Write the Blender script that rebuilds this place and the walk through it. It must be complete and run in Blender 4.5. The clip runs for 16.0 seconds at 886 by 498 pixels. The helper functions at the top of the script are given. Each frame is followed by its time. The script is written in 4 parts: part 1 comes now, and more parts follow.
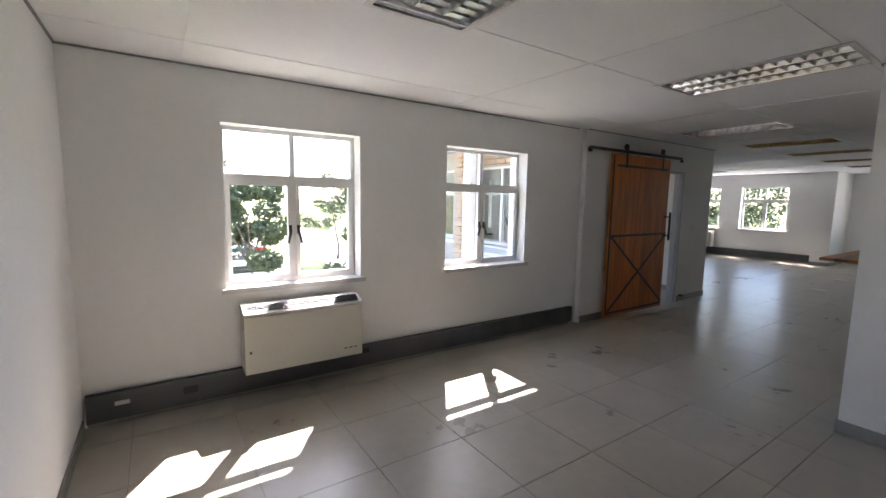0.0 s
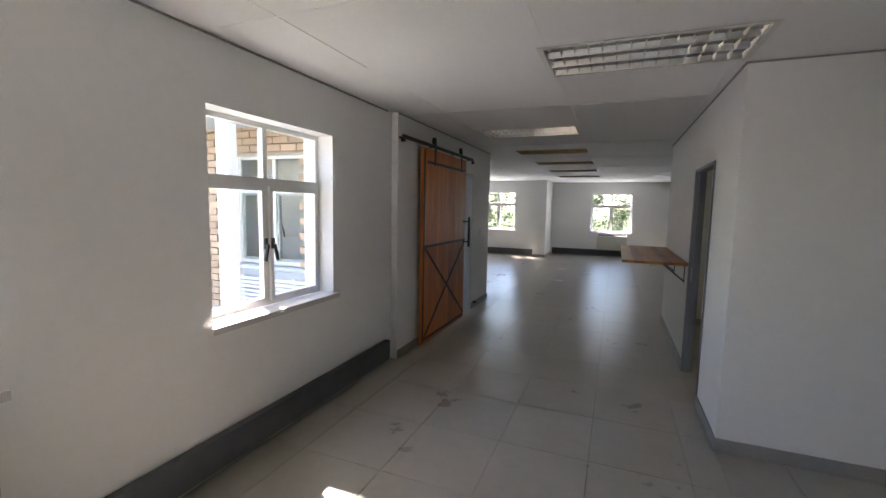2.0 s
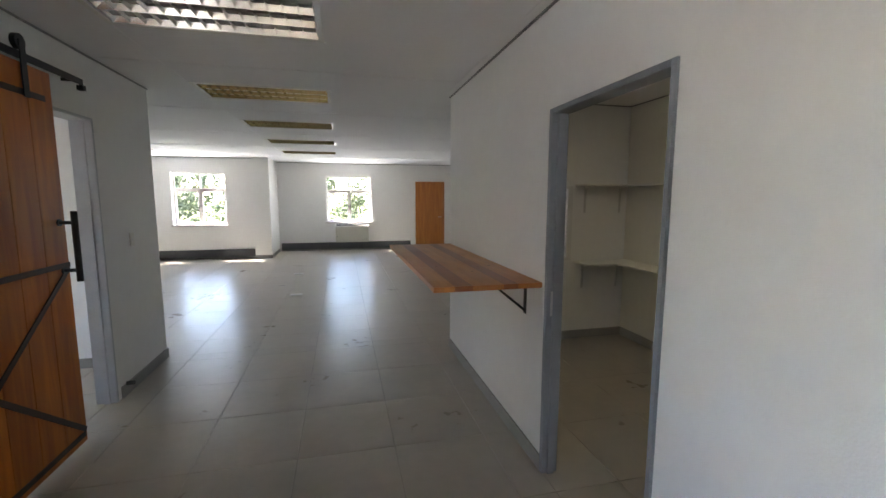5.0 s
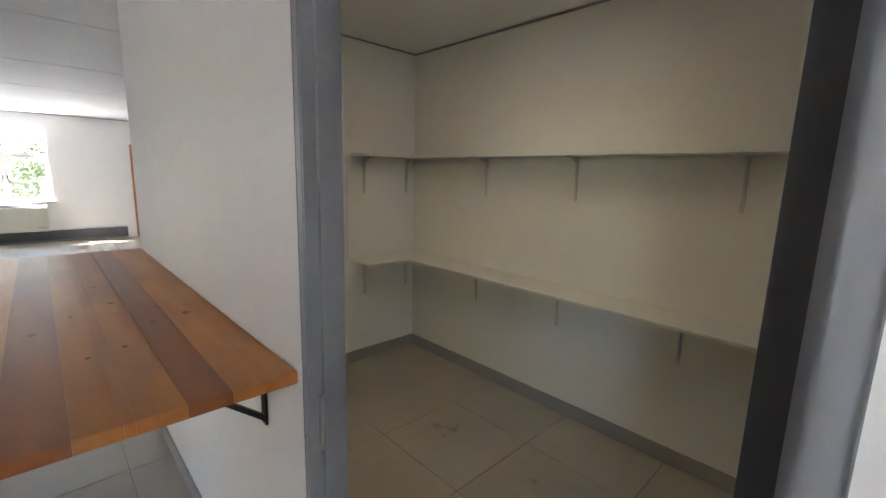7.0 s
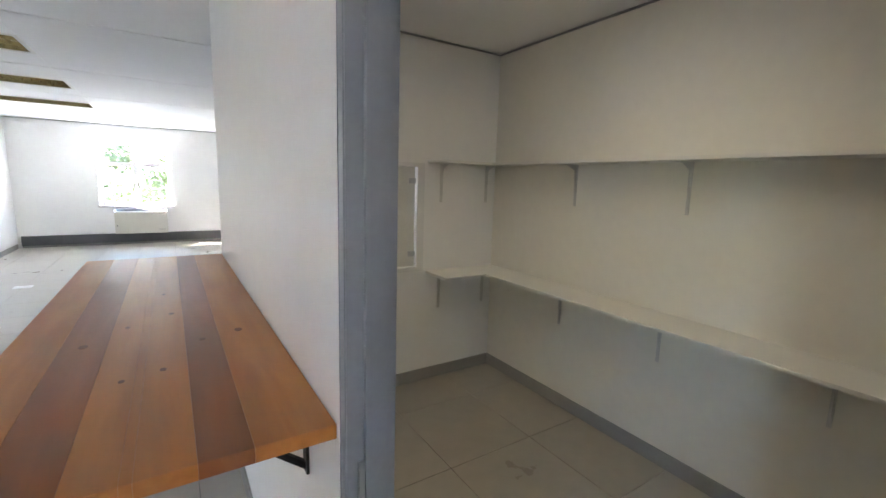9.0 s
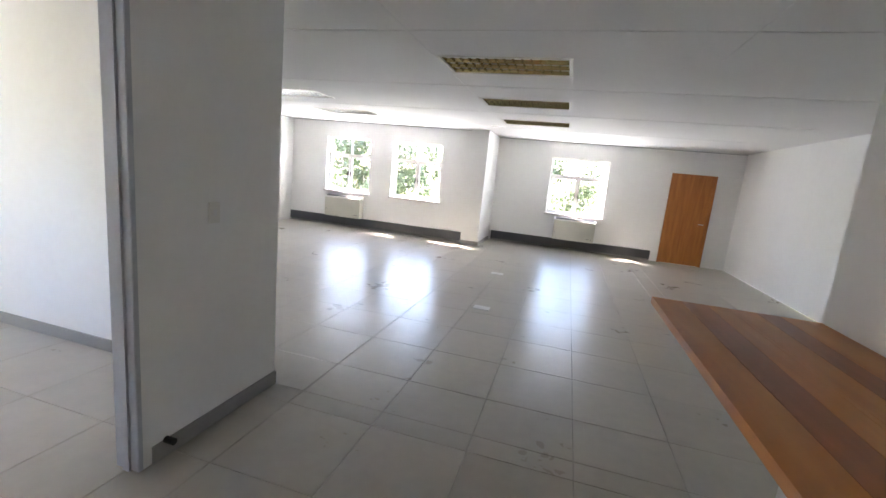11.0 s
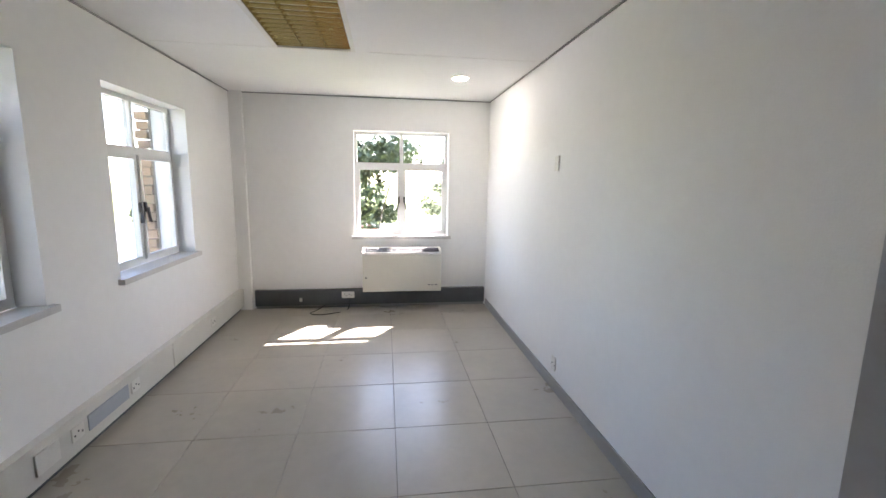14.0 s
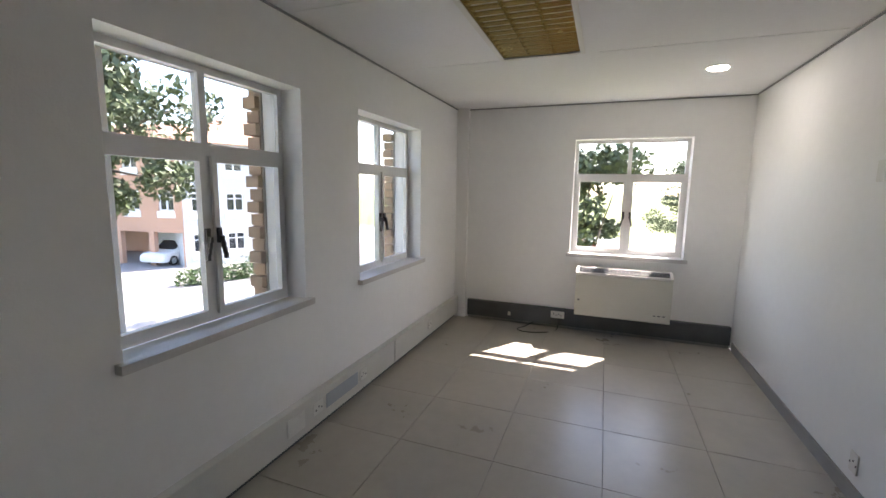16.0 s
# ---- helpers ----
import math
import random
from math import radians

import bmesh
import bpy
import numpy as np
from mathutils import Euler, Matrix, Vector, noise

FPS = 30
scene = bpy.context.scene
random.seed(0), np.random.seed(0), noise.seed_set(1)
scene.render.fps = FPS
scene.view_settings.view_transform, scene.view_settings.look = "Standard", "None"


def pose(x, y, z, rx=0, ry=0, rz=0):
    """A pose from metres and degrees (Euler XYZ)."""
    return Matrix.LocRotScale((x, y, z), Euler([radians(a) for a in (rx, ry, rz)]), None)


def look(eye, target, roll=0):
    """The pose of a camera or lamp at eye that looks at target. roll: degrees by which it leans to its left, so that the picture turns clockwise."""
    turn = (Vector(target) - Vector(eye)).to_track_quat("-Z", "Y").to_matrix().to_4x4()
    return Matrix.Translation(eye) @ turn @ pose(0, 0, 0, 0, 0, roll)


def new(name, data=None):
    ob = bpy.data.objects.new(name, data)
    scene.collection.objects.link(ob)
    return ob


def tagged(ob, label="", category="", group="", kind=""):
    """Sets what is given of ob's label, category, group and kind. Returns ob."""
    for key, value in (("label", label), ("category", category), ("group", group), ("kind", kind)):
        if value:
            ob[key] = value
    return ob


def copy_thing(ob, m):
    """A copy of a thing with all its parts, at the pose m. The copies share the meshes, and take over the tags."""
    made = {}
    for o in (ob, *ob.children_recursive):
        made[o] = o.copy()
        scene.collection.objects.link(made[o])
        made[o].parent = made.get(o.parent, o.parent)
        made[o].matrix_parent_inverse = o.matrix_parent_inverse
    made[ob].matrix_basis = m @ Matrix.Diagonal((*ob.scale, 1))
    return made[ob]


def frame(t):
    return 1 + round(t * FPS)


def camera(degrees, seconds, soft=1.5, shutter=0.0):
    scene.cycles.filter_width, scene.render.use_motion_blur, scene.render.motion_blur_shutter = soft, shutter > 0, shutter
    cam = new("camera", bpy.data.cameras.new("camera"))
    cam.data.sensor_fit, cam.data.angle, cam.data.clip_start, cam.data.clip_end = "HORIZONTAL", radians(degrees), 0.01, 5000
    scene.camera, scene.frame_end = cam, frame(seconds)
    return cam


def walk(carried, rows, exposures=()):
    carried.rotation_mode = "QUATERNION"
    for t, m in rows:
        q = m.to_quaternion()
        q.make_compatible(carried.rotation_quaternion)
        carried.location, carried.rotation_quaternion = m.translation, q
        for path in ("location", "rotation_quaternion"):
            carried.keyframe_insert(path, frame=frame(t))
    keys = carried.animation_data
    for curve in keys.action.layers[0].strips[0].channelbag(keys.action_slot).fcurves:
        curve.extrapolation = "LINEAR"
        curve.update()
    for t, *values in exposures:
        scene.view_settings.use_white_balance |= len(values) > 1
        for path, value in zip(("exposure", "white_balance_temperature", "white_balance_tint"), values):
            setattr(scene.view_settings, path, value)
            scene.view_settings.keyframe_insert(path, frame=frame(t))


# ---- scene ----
cam = camera(92.5, 16.0)
PATH = [
    (0, (3.802, 0.302, 1.672), (2.154, 1.411, 1.443), 1.0),
    (0.5, (3.382, 0.445, 1.672), (1.837, 1.696, 1.453), 1.1),
    (1, (2.954, 0.573, 1.661), (1.648, 2.072, 1.445), 1.3),
    (1.5, (2.565, 0.749, 1.67), (1.574, 2.474, 1.456), 1.1),
    (2, (2.224, 1.081, 1.679), (1.48, 2.926, 1.481), 1.1),
    (2.5, (1.894, 1.501, 1.677), (1.491, 3.45, 1.481), 1.2),
    (3, (1.741, 1.969, 1.667), (1.441, 3.937, 1.474), 0.6),
    (3.5, (1.664, 2.454, 1.658), (1.551, 4.441, 1.467), 0.7),
    (3.7, (1.645, 2.659, 1.653), (1.632, 4.649, 1.457), 0.9),
    (5.8, (2.119, 4.538, 1.621), (2.835, 6.381, 1.323), 0.4),
    (6, (2.199, 4.673, 1.629), (2.995, 6.481, 1.314), 0.9),
    (6.5, (2.376, 5.004, 1.606), (3.476, 6.642, 1.281), 1.6),
    (7, (2.546, 5.184, 1.621), (3.906, 6.61, 1.277), 1.5),
    (7.5, (2.73, 5.286, 1.614), (4.195, 6.608, 1.291), 1.8),
    (8, (2.788, 5.313, 1.617), (4.263, 6.624, 1.294), 1.5),
    (8.5, (2.781, 5.33, 1.614), (4.163, 6.74, 1.297), 1.0),
    (9, (2.714, 5.374, 1.613), (3.785, 7.034, 1.301), 1.7),
    (9.5, (2.584, 5.493, 1.581), (3.176, 7.375, 1.251), 3.7),
    (11.8, (1.472, 6.663, 1.606), (0.419, 8.336, 1.299), 3.1),
    (12, (1.369, 6.763, 1.618), (0.17, 8.334, 1.308), 2.1),
    (12.5, (1.069, 7.025, 1.604), (-0.48, 8.253, 1.293), 2.2),
    (13, (0.772, 7.154, 1.613), (-1.006, 8.016, 1.301), 2.0),
    (13.5, (0.468, 7.178, 1.605), (-1.417, 7.778, 1.306), 1.0),
    (14, (0.263, 7.169, 1.629), (-1.694, 7.435, 1.318), 0.9),
    (14.5, (0.093, 7.172, 1.668), (-1.878, 7.05, 1.349), 0.7),
    (15, (0.015, 7.16, 1.669), (-1.906, 6.694, 1.366), 0.7),
    (15.5, (0.004, 7.142, 1.643), (-1.851, 6.448, 1.365), 0.8),
    (16, (-0.005, 7.137, 1.647), (-1.857, 6.436, 1.373), 0.9),
]
walk(cam, [(t, look(eye, target, roll)) for t, eye, target, roll in PATH], [(0.0, 3.7, 6600, 20), (1.5, 3.4, 6600, 20), (2.5, 4.2, 6700, 20), (3.5, 4.3, 6800, 18), (6.0, 4.8, 6700, 18), (7.0, 5.4, 6600, 20), (8.0, 6.3, 6200, 18), (9.0, 5.75, 6250, 19), (9.5, 5.55, 6500, 20), (12.0, 4.55, 6700, 21), (13.0, 4.2, 6700, 21), (14.0, 3.95, 6600, 20), (15.0, 3.2, 6700, 20), (16.0, 3.1, 6800, 20)])

# ---------- sky, sun ----------
SUN_DIR = Vector((0.74, -0.475, -1.0)).normalized()
world = bpy.data.worlds.new("sky_world")
scene.world = world
world.use_nodes = True
sky = world.node_tree.nodes.new("ShaderNodeTexSky")
sky.sky_type, sky.sun_disc = "NISHITA", False
sky.sun_elevation = math.asin(-SUN_DIR.z)
sky.sun_rotation = math.atan2(-SUN_DIR.x, -SUN_DIR.y)
bg = world.node_tree.nodes["Background"]
bg.inputs["Strength"].default_value = 0.15
world.node_tree.links.new(sky.outputs["Color"], bg.inputs["Color"])
sun = new("sun", bpy.data.lights.new("sun", "SUN"))
sun.data.energy, sun.data.angle, sun.data.color = 4.0, radians(0.6), (1.0, 0.95, 0.88)
sun.rotation_mode = "QUATERNION"
sun.rotation_quaternion = SUN_DIR.to_track_quat("-Z", "Y")
H = 2.65          # ceiling
GZ = -3.3         # ground outside, one storey down
BW, BS, BN = -5.23, 5.345, 8.495     # office: west, south and north faces
WEND = 8.635      # corner where the hall opens


def area(name, eye, target, w, d, watts, colour):
    ob = new(name, bpy.data.lights.new(name, "AREA"))
    ob.data.shape, ob.data.size, ob.data.size_y, ob.data.energy, ob.data.color = "RECTANGLE", w, d, watts, colour
    ob.matrix_basis = look(eye, target)
    return ob


# sky light in the openings of the three hall windows, and the lit store fixture
for lx, ly in ((-3.59, 16.15), (-1.735, 16.15), (2.09, 17.40)):
    area("window_lamp", (lx, ly + 0.25, 0.925), (lx, ly - 3.0, 2.0), 1.05, 0.07, 3.2, (0.86, 0.93, 1.0))
area("store_lamp", (3.755, 6.63, 2.644), (3.755, 6.63, 0.0), 1.1, 0.5, 0.08, (1.0, 0.97, 0.90))


# ---------- materials ----------
def mat(name, base, rough=0.6, metal=0.0, var=0.08, scale=3.0, fine=60.0, bump=0.0, bscale=80.0, rnd=0.0, spec=0.5):
    m = bpy.data.materials.new(name)
    m.use_nodes = True
    nt = m.node_tree
    b = nt.nodes["Principled BSDF"]
    b.inputs["Metallic"].default_value = metal
    b.inputs["Specular IOR Level"].default_value = spec
    co = nt.nodes.new("ShaderNodeTexCoord")
    n1 = nt.nodes.new("ShaderNodeTexNoise")
    n1.inputs["Scale"].default_value, n1.inputs["Detail"].default_value = scale, 6
    n2 = nt.nodes.new("ShaderNodeTexNoise")
    n2.inputs["Scale"].default_value, n2.inputs["Detail"].default_value = fine, 3
    geo = nt.nodes.new("ShaderNodeNewGeometry")
    for n in (n1, n2):
        nt.links.new(geo.outputs["Position"], n.inputs["Vector"])
    mix = nt.nodes.new("ShaderNodeMath")
    mix.operation = "MULTIPLY_ADD"
    mix.inputs[1].default_value = 0.45
    nt.links.new(n2.outputs["Fac"], mix.inputs[0])
    nt.links.new(n1.outputs["Fac"], mix.inputs[2])
    ramp = nt.nodes.new("ShaderNodeMapRange")
    ramp.inputs["From Min"].default_value, ramp.inputs["From Max"].default_value = 0.45, 1.0
    ramp.inputs["To Min"].default_value, ramp.inputs["To Max"].default_value = 1 - var, 1 + var
    nt.links.new(mix.outputs[0], ramp.inputs["Value"])
    hsv = nt.nodes.new("ShaderNodeHueSaturation")
    hsv.inputs["Color"].default_value = (*base, 1)
    last = ramp.outputs["Result"]
    if rnd:
        oi = nt.nodes.new("ShaderNodeObjectInfo")
        r2 = nt.nodes.new("ShaderNodeMapRange")
        r2.inputs["To Min"].default_value, r2.inputs["To Max"].default_value = 1 - rnd, 1 + rnd
        nt.links.new(oi.outputs["Random"], r2.inputs["Value"])
        mu = nt.nodes.new("ShaderNodeMath")
        mu.operation = "MULTIPLY"
        nt.links.new(last, mu.inputs[0])
        nt.links.new(r2.outputs["Result"], mu.inputs[1])
        last = mu.outputs[0]
    nt.links.new(last, hsv.inputs["Value"])
    nt.links.new(hsv.outputs["Color"], b.inputs["Base Color"])
    rr = nt.nodes.new("ShaderNodeMapRange")
    rr.inputs["From Min"].default_value, rr.inputs["From Max"].default_value = 0.45, 1.0
    rr.inputs["To Min"].default_value, rr.inputs["To Max"].default_value = rough * 0.88, min(1, rough * 1.12)
    nt.links.new(mix.outputs[0], rr.inputs["Value"])
    nt.links.new(rr.outputs["Result"], b.inputs["Roughness"])
    if bump:
        n3 = nt.nodes.new("ShaderNodeTexNoise")
        n3.inputs["Scale"].default_value, n3.inputs["Detail"].default_value = bscale, 4
        nt.links.new(geo.outputs["Position"], n3.inputs["Vector"])
        bp = nt.nodes.new("ShaderNodeBump")
        bp.inputs["Strength"].default_value, bp.inputs["Distance"].default_value = bump, 0.01
        nt.links.new(n3.outputs["Fac"], bp.inputs["Height"])
        nt.links.new(bp.outputs["Normal"], b.inputs["Normal"])
    return m


def wood(name, dark, light, axis, rough=0.4, plank=0.0):
    """Grain runs along the axis (0, 1 or 2); the hue varies from board to board."""
    m = mat(name, light, rough)
    nt = m.node_tree
    b = nt.nodes["Principled BSDF"]
    geo = nt.nodes.new("ShaderNodeNewGeometry")
    mp = nt.nodes.new("ShaderNodeMapping")
    s = [9.0, 9.0, 9.0]
    s[axis] = 0.9
    mp.inputs["Scale"].default_value = s
    nt.links.new(geo.outputs["Position"], mp.inputs["Vector"])
    n = nt.nodes.new("ShaderNodeTexNoise")
    n.inputs["Scale"].default_value, n.inputs["Detail"].default_value = 1.6, 8
    n.inputs["Distortion"].default_value = 0.5
    nt.links.new(mp.outputs["Vector"], n.inputs["Vector"])
    rp = nt.nodes.new("ShaderNodeValToRGB")
    rp.color_ramp.elements[0].position, rp.color_ramp.elements[1].position = 0.32, 0.7
    rp.color_ramp.elements[0].color, rp.color_ramp.elements[1].color = (*dark, 1), (*light, 1)
    nt.links.new(n.outputs["Fac"], rp.inputs["Fac"])
    oi = nt.nodes.new("ShaderNodeObjectInfo")
    r2 = nt.nodes.new("ShaderNodeMapRange")
    r2.inputs["To Min"].default_value, r2.inputs["To Max"].default_value = 1 - plank, 1 + plank
    nt.links.new(oi.outputs["Random"], r2.inputs["Value"])
    hsv = nt.nodes.new("ShaderNodeHueSaturation")
    nt.links.new(rp.outputs["Color"], hsv.inputs["Color"])
    nt.links.new(r2.outputs["Result"], hsv.inputs["Value"])
    nt.links.new(hsv.outputs["Color"], b.inputs["Base Color"])
    return m


def emit(name, colour, strength):
    m = bpy.data.materials.new(name)
    m.use_nodes = True
    b = m.node_tree.nodes["Principled BSDF"]
    b.inputs["Base Color"].default_value = (*colour, 1)
    b.inputs["Emission Color"].default_value = (*colour, 1)
    b.inputs["Emission Strength"].default_value = strength
    return m


def glass_mat():
    m = bpy.data.materials.new("window_glass")
    m.use_nodes = True
    nt = m.node_tree
    nt.nodes.clear()
    out = nt.nodes.new("ShaderNodeOutputMaterial")
    tr = nt.nodes.new("ShaderNodeBsdfTransparent")
    tr.inputs["Color"].default_value = (0.83, 0.85, 0.845, 1)
    gl = nt.nodes.new("ShaderNodeBsdfGlossy")
    gl.inputs["Roughness"].default_value = 0.02
    lw = nt.nodes.new("ShaderNodeLayerWeight")
    lw.inputs["Blend"].default_value = 0.5
    pw = nt.nodes.new("ShaderNodeMath")
    pw.operation = "POWER"
    pw.inputs[1].default_value = 4.0
    nt.links.new(lw.outputs["Facing"], pw.inputs[0])
    fr = nt.nodes.new("ShaderNodeMapRange")
    fr.inputs["To Min"].default_value, fr.inputs["To Max"].default_value = 0.025, 0.7
    nt.links.new(pw.outputs[0], fr.inputs["Value"])
    mx = nt.nodes.new("ShaderNodeMixShader")
    nt.links.new(fr.outputs["Result"], mx.inputs["Fac"])
    nt.links.new(tr.outputs["BSDF"], mx.inputs[1])
    nt.links.new(gl.outputs["BSDF"], mx.inputs[2])
    nt.links.new(mx.outputs["Shader"], out.inputs["Surface"])
    return m


PAINT = mat("wall_paint_white", (0.84, 0.84, 0.825), 0.62, var=0.035, scale=0.9, fine=14, bump=0.12, bscale=120)
CREAM = mat("store_paint_cream", (0.80, 0.785, 0.715), 0.6, var=0.04, scale=1.0, fine=16, bump=0.12, bscale=120)
CEIL = mat("ceiling_board_white", (0.82, 0.82, 0.815), 0.85, var=0.03, scale=1.2, fine=30, bump=0.1, bscale=200)
# grey that paints the shadow line between walls and ceiling
SHADELINE = mat("shade_line_grey", (0.30, 0.30, 0.30), 0.7)
GROUT = mat("tile_grout", (0.17, 0.165, 0.155), 0.9, var=0.15)
TILE = mat("porcelain_tile_greige", (0.39, 0.36, 0.305), 0.30, var=0.10, scale=1.7, fine=11, rnd=0.035)
SKIRT = mat("tile_skirting_grey", (0.30, 0.295, 0.28), 0.45, var=0.1)
TRUNK = mat("trunking_dark_grey", (0.085, 0.09, 0.095), 0.5, var=0.2, scale=5)
TRUNKW = mat("trunking_cream", (0.66, 0.65, 0.60), 0.5, var=0.06)
WINF = mat("window_frame_white", (0.74, 0.74, 0.73), 0.4, var=0.05)
SILL = mat("sill_grey_brown", (0.60, 0.58, 0.56), 0.45, var=0.12)
GLASS = glass_mat()
BLACK = mat("black_powder_coat", (0.018, 0.018, 0.02), 0.45, var=0.2)
DARKIRON = mat("brown_black_steel", (0.05, 0.028, 0.02), 0.5, var=0.2)
STEEL = mat("frame_blue_grey_paint", (0.27, 0.29, 0.32), 0.42, var=0.08)
DOORDARK = mat("door_leaf_charcoal", (0.06, 0.065, 0.07), 0.45, var=0.1)
METAL = mat("brushed_steel", (0.6, 0.6, 0.6), 0.3, metal=1.0)
LOUVRE = mat("louvre_aluminium", (0.80, 0.80, 0.78), 0.22, metal=0.9, var=0.05)
GOLD = mat("louvre_gold", (0.62, 0.52, 0.27), 0.25, metal=0.85, var=0.08)
LAMPTUBE = mat("fluorescent_tube_off", (0.72, 0.72, 0.68), 0.35)
HEATER = mat("heater_ivory_enamel", (0.60, 0.585, 0.51), 0.45, var=0.04)
HEATTOP = mat("heater_white_enamel", (0.70, 0.69, 0.65), 0.4, var=0.04)
PLASTIC = mat("plastic_off_white", (0.74, 0.73, 0.68), 0.4)
SHELFM = mat("shelf_melamine_cream", (0.77, 0.76, 0.71), 0.5, var=0.04)
BRKW = mat("bracket_white_steel", (0.62, 0.62, 0.60), 0.45)
DOORWOOD = wood("barn_door_stain", (0.40, 0.095, 0.009), (0.64, 0.195, 0.018), 2, 0.42, 0.16)
TABLEWOOD = wood("counter_pine_light", (0.47, 0.165, 0.038), (0.62, 0.25, 0.062), 1, 0.36, 0.06)
TABLEDARK = wood("counter_pine_dark", (0.27, 0.085, 0.026), (0.38, 0.13, 0.04), 1, 0.36, 0.05)
KNOT = mat("wood_knot", (0.20, 0.06, 0.017), 0.4)
ORANGEDOOR = wood("orange_veneer", (0.36, 0.12, 0.02), (0.50, 0.19, 0.04), 2, 0.4)
BRICK = mat("brick_buff", (0.43, 0.30, 0.21), 0.85, var=0.2, scale=6, fine=90, bump=0.3, rnd=0.18)
MORTAR = mat("mortar", (0.38, 0.35, 0.31), 0.95, var=0.1)
PLASTER = mat("plaster_grey_blue", (0.34, 0.36, 0.38), 0.85, var=0.08)
BRICKFAR = mat("brick_wall_far", (0.46, 0.27, 0.19), 0.9, var=0.14, scale=0.8, fine=9)
PLASTFAR = mat("plaster_far_grey", (0.46, 0.47, 0.48), 0.9, var=0.06, scale=0.5)
ROOFT = mat("roof_tile_red", (0.42, 0.22, 0.15), 0.85, var=0.2, scale=2, fine=20)
GRASS = mat("lawn", (0.17, 0.19, 0.055), 0.95, var=0.35, scale=0.35, fine=9, bump=0.5, bscale=30)
PAVE = mat("driveway_paving", (0.28, 0.26, 0.25), 0.9, var=0.15, scale=0.6, fine=14)
LEAF = mat("leaves_green", (0.065, 0.085, 0.035), 0.6, var=0.5, scale=1.2, fine=8)
LEAF2 = mat("leaves_hedge", (0.06, 0.10, 0.03), 0.65, var=0.4, scale=1.5, fine=10)
BARK = mat("bark", (0.13, 0.10, 0.08), 0.9, var=0.3, scale=4, bump=0.6, bscale=25)
CARRED = mat("car_paint_red", (0.45, 0.03, 0.03), 0.2)
CARWHITE = mat("car_paint_white", (0.75, 0.75, 0.75), 0.2)
CARDARK = mat("car_paint_dark", (0.04, 0.05, 0.06), 0.2)
CARGLASS = mat("car_glass_dark", (0.02, 0.025, 0.03), 0.08)
RUBBER = mat("tyre_rubber", (0.02, 0.02, 0.02), 0.8)
UMBR = mat("umbrella_fabric_dark", (0.03, 0.035, 0.035), 0.8)
STORELAMP = emit("tube_lit_warm", (1.0, 0.86, 0.55), 0.25)
DLIGHT = emit("downlight_lamp", (1.0, 0.97, 0.9), 14.0)
HWHITE = mat("render_white", (0.72, 0.71, 0.68), 0.8)


# ---------- building helpers ----------
def bm_box(bm, lo, hi):
    v = [bm.verts.new((x, y, z)) for z in (lo[2], hi[2]) for y in (lo[1], hi[1]) for x in (lo[0], hi[0])]
    for f in ((0, 2, 3, 1), (4, 5, 7, 6), (0, 1, 5, 4), (2, 6, 7, 3), (0, 4, 6, 2), (1, 3, 7, 5)):
        bm.faces.new([v[i] for i in f])
    return v


def bm_cyl(bm, p0, p1, r0, r1=None, n=10):
    r1 = r0 if r1 is None else r1
    p0, p1 = Vector(p0), Vector(p1)
    q = (p1 - p0).to_track_quat("Z", "Y")
    rings = []
    for p, r in ((p0, r0), (p1, r1)):
        rings.append([bm.verts.new(p + q @ Vector((r * math.cos(2 * math.pi * i / n), r * math.sin(2 * math.pi * i / n), 0))) for i in range(n)])
    for i in range(n):
        bm.faces.new((rings[0][i], rings[0][(i + 1) % n], rings[1][(i + 1) % n], rings[1][i]))
    bm.faces.new(rings[0][::-1])
    bm.faces.new(rings[1])


def bm_prism(bm, pts, axis, a0, a1):
    """An outline of 2D points drawn out along an axis (0, 1 or 2)."""
    def place(p, a):
        c = list(p)
        c.insert(axis, a)
        return c
    r0 = [bm.verts.new(place(p, a0)) for p in pts]
    r1 = [bm.verts.new(place(p, a1)) for p in pts]
    n = len(pts)
    for i in range(n):
        bm.faces.new((r0[i], r0[(i + 1) % n], r1[(i + 1) % n], r1[i]))
    bm.faces.new(r0[::-1])
    bm.faces.new(r1)


def finish(bm, name, material, bevel=0.0, smooth=False):
    bmesh.ops.recalc_face_normals(bm, faces=bm.faces[:])
    if bevel:
        bmesh.ops.bevel(bm, geom=bm.edges[:], offset=bevel, segments=2, affect="EDGES", clamp_overlap=True)
    me = bpy.data.meshes.new(name)
    bm.to_mesh(me)
    bm.free()
    me.materials.append(material)
    if smooth:
        for p in me.polygons:
            p.use_smooth = True
    return me


def part(name, bm, material, parent, label="", bevel=0.0, smooth=False):
    ob = new(name, finish(bm, name, material, bevel, smooth))
    ob.parent = parent
    if label:
        tagged(ob, label)
    return ob


def box_part(name, lo, hi, material, parent, label="", bevel=0.0):
    bm = bmesh.new()
    bm_box(bm, lo, hi)
    return part(name, bm, material, parent, label, bevel)


def thing(name, at, label, category, group="", rz=0):
    ob = new(name)
    ob.empty_display_size = 0.1
    ob.matrix_basis = pose(*at, 0, 0, rz)
    return tagged(ob, label, category, group)


def struct(name, bm, material, label, category, bevel=0.0):
    return tagged(new(name, finish(bm, name, material, bevel)), label, category, kind="structure")


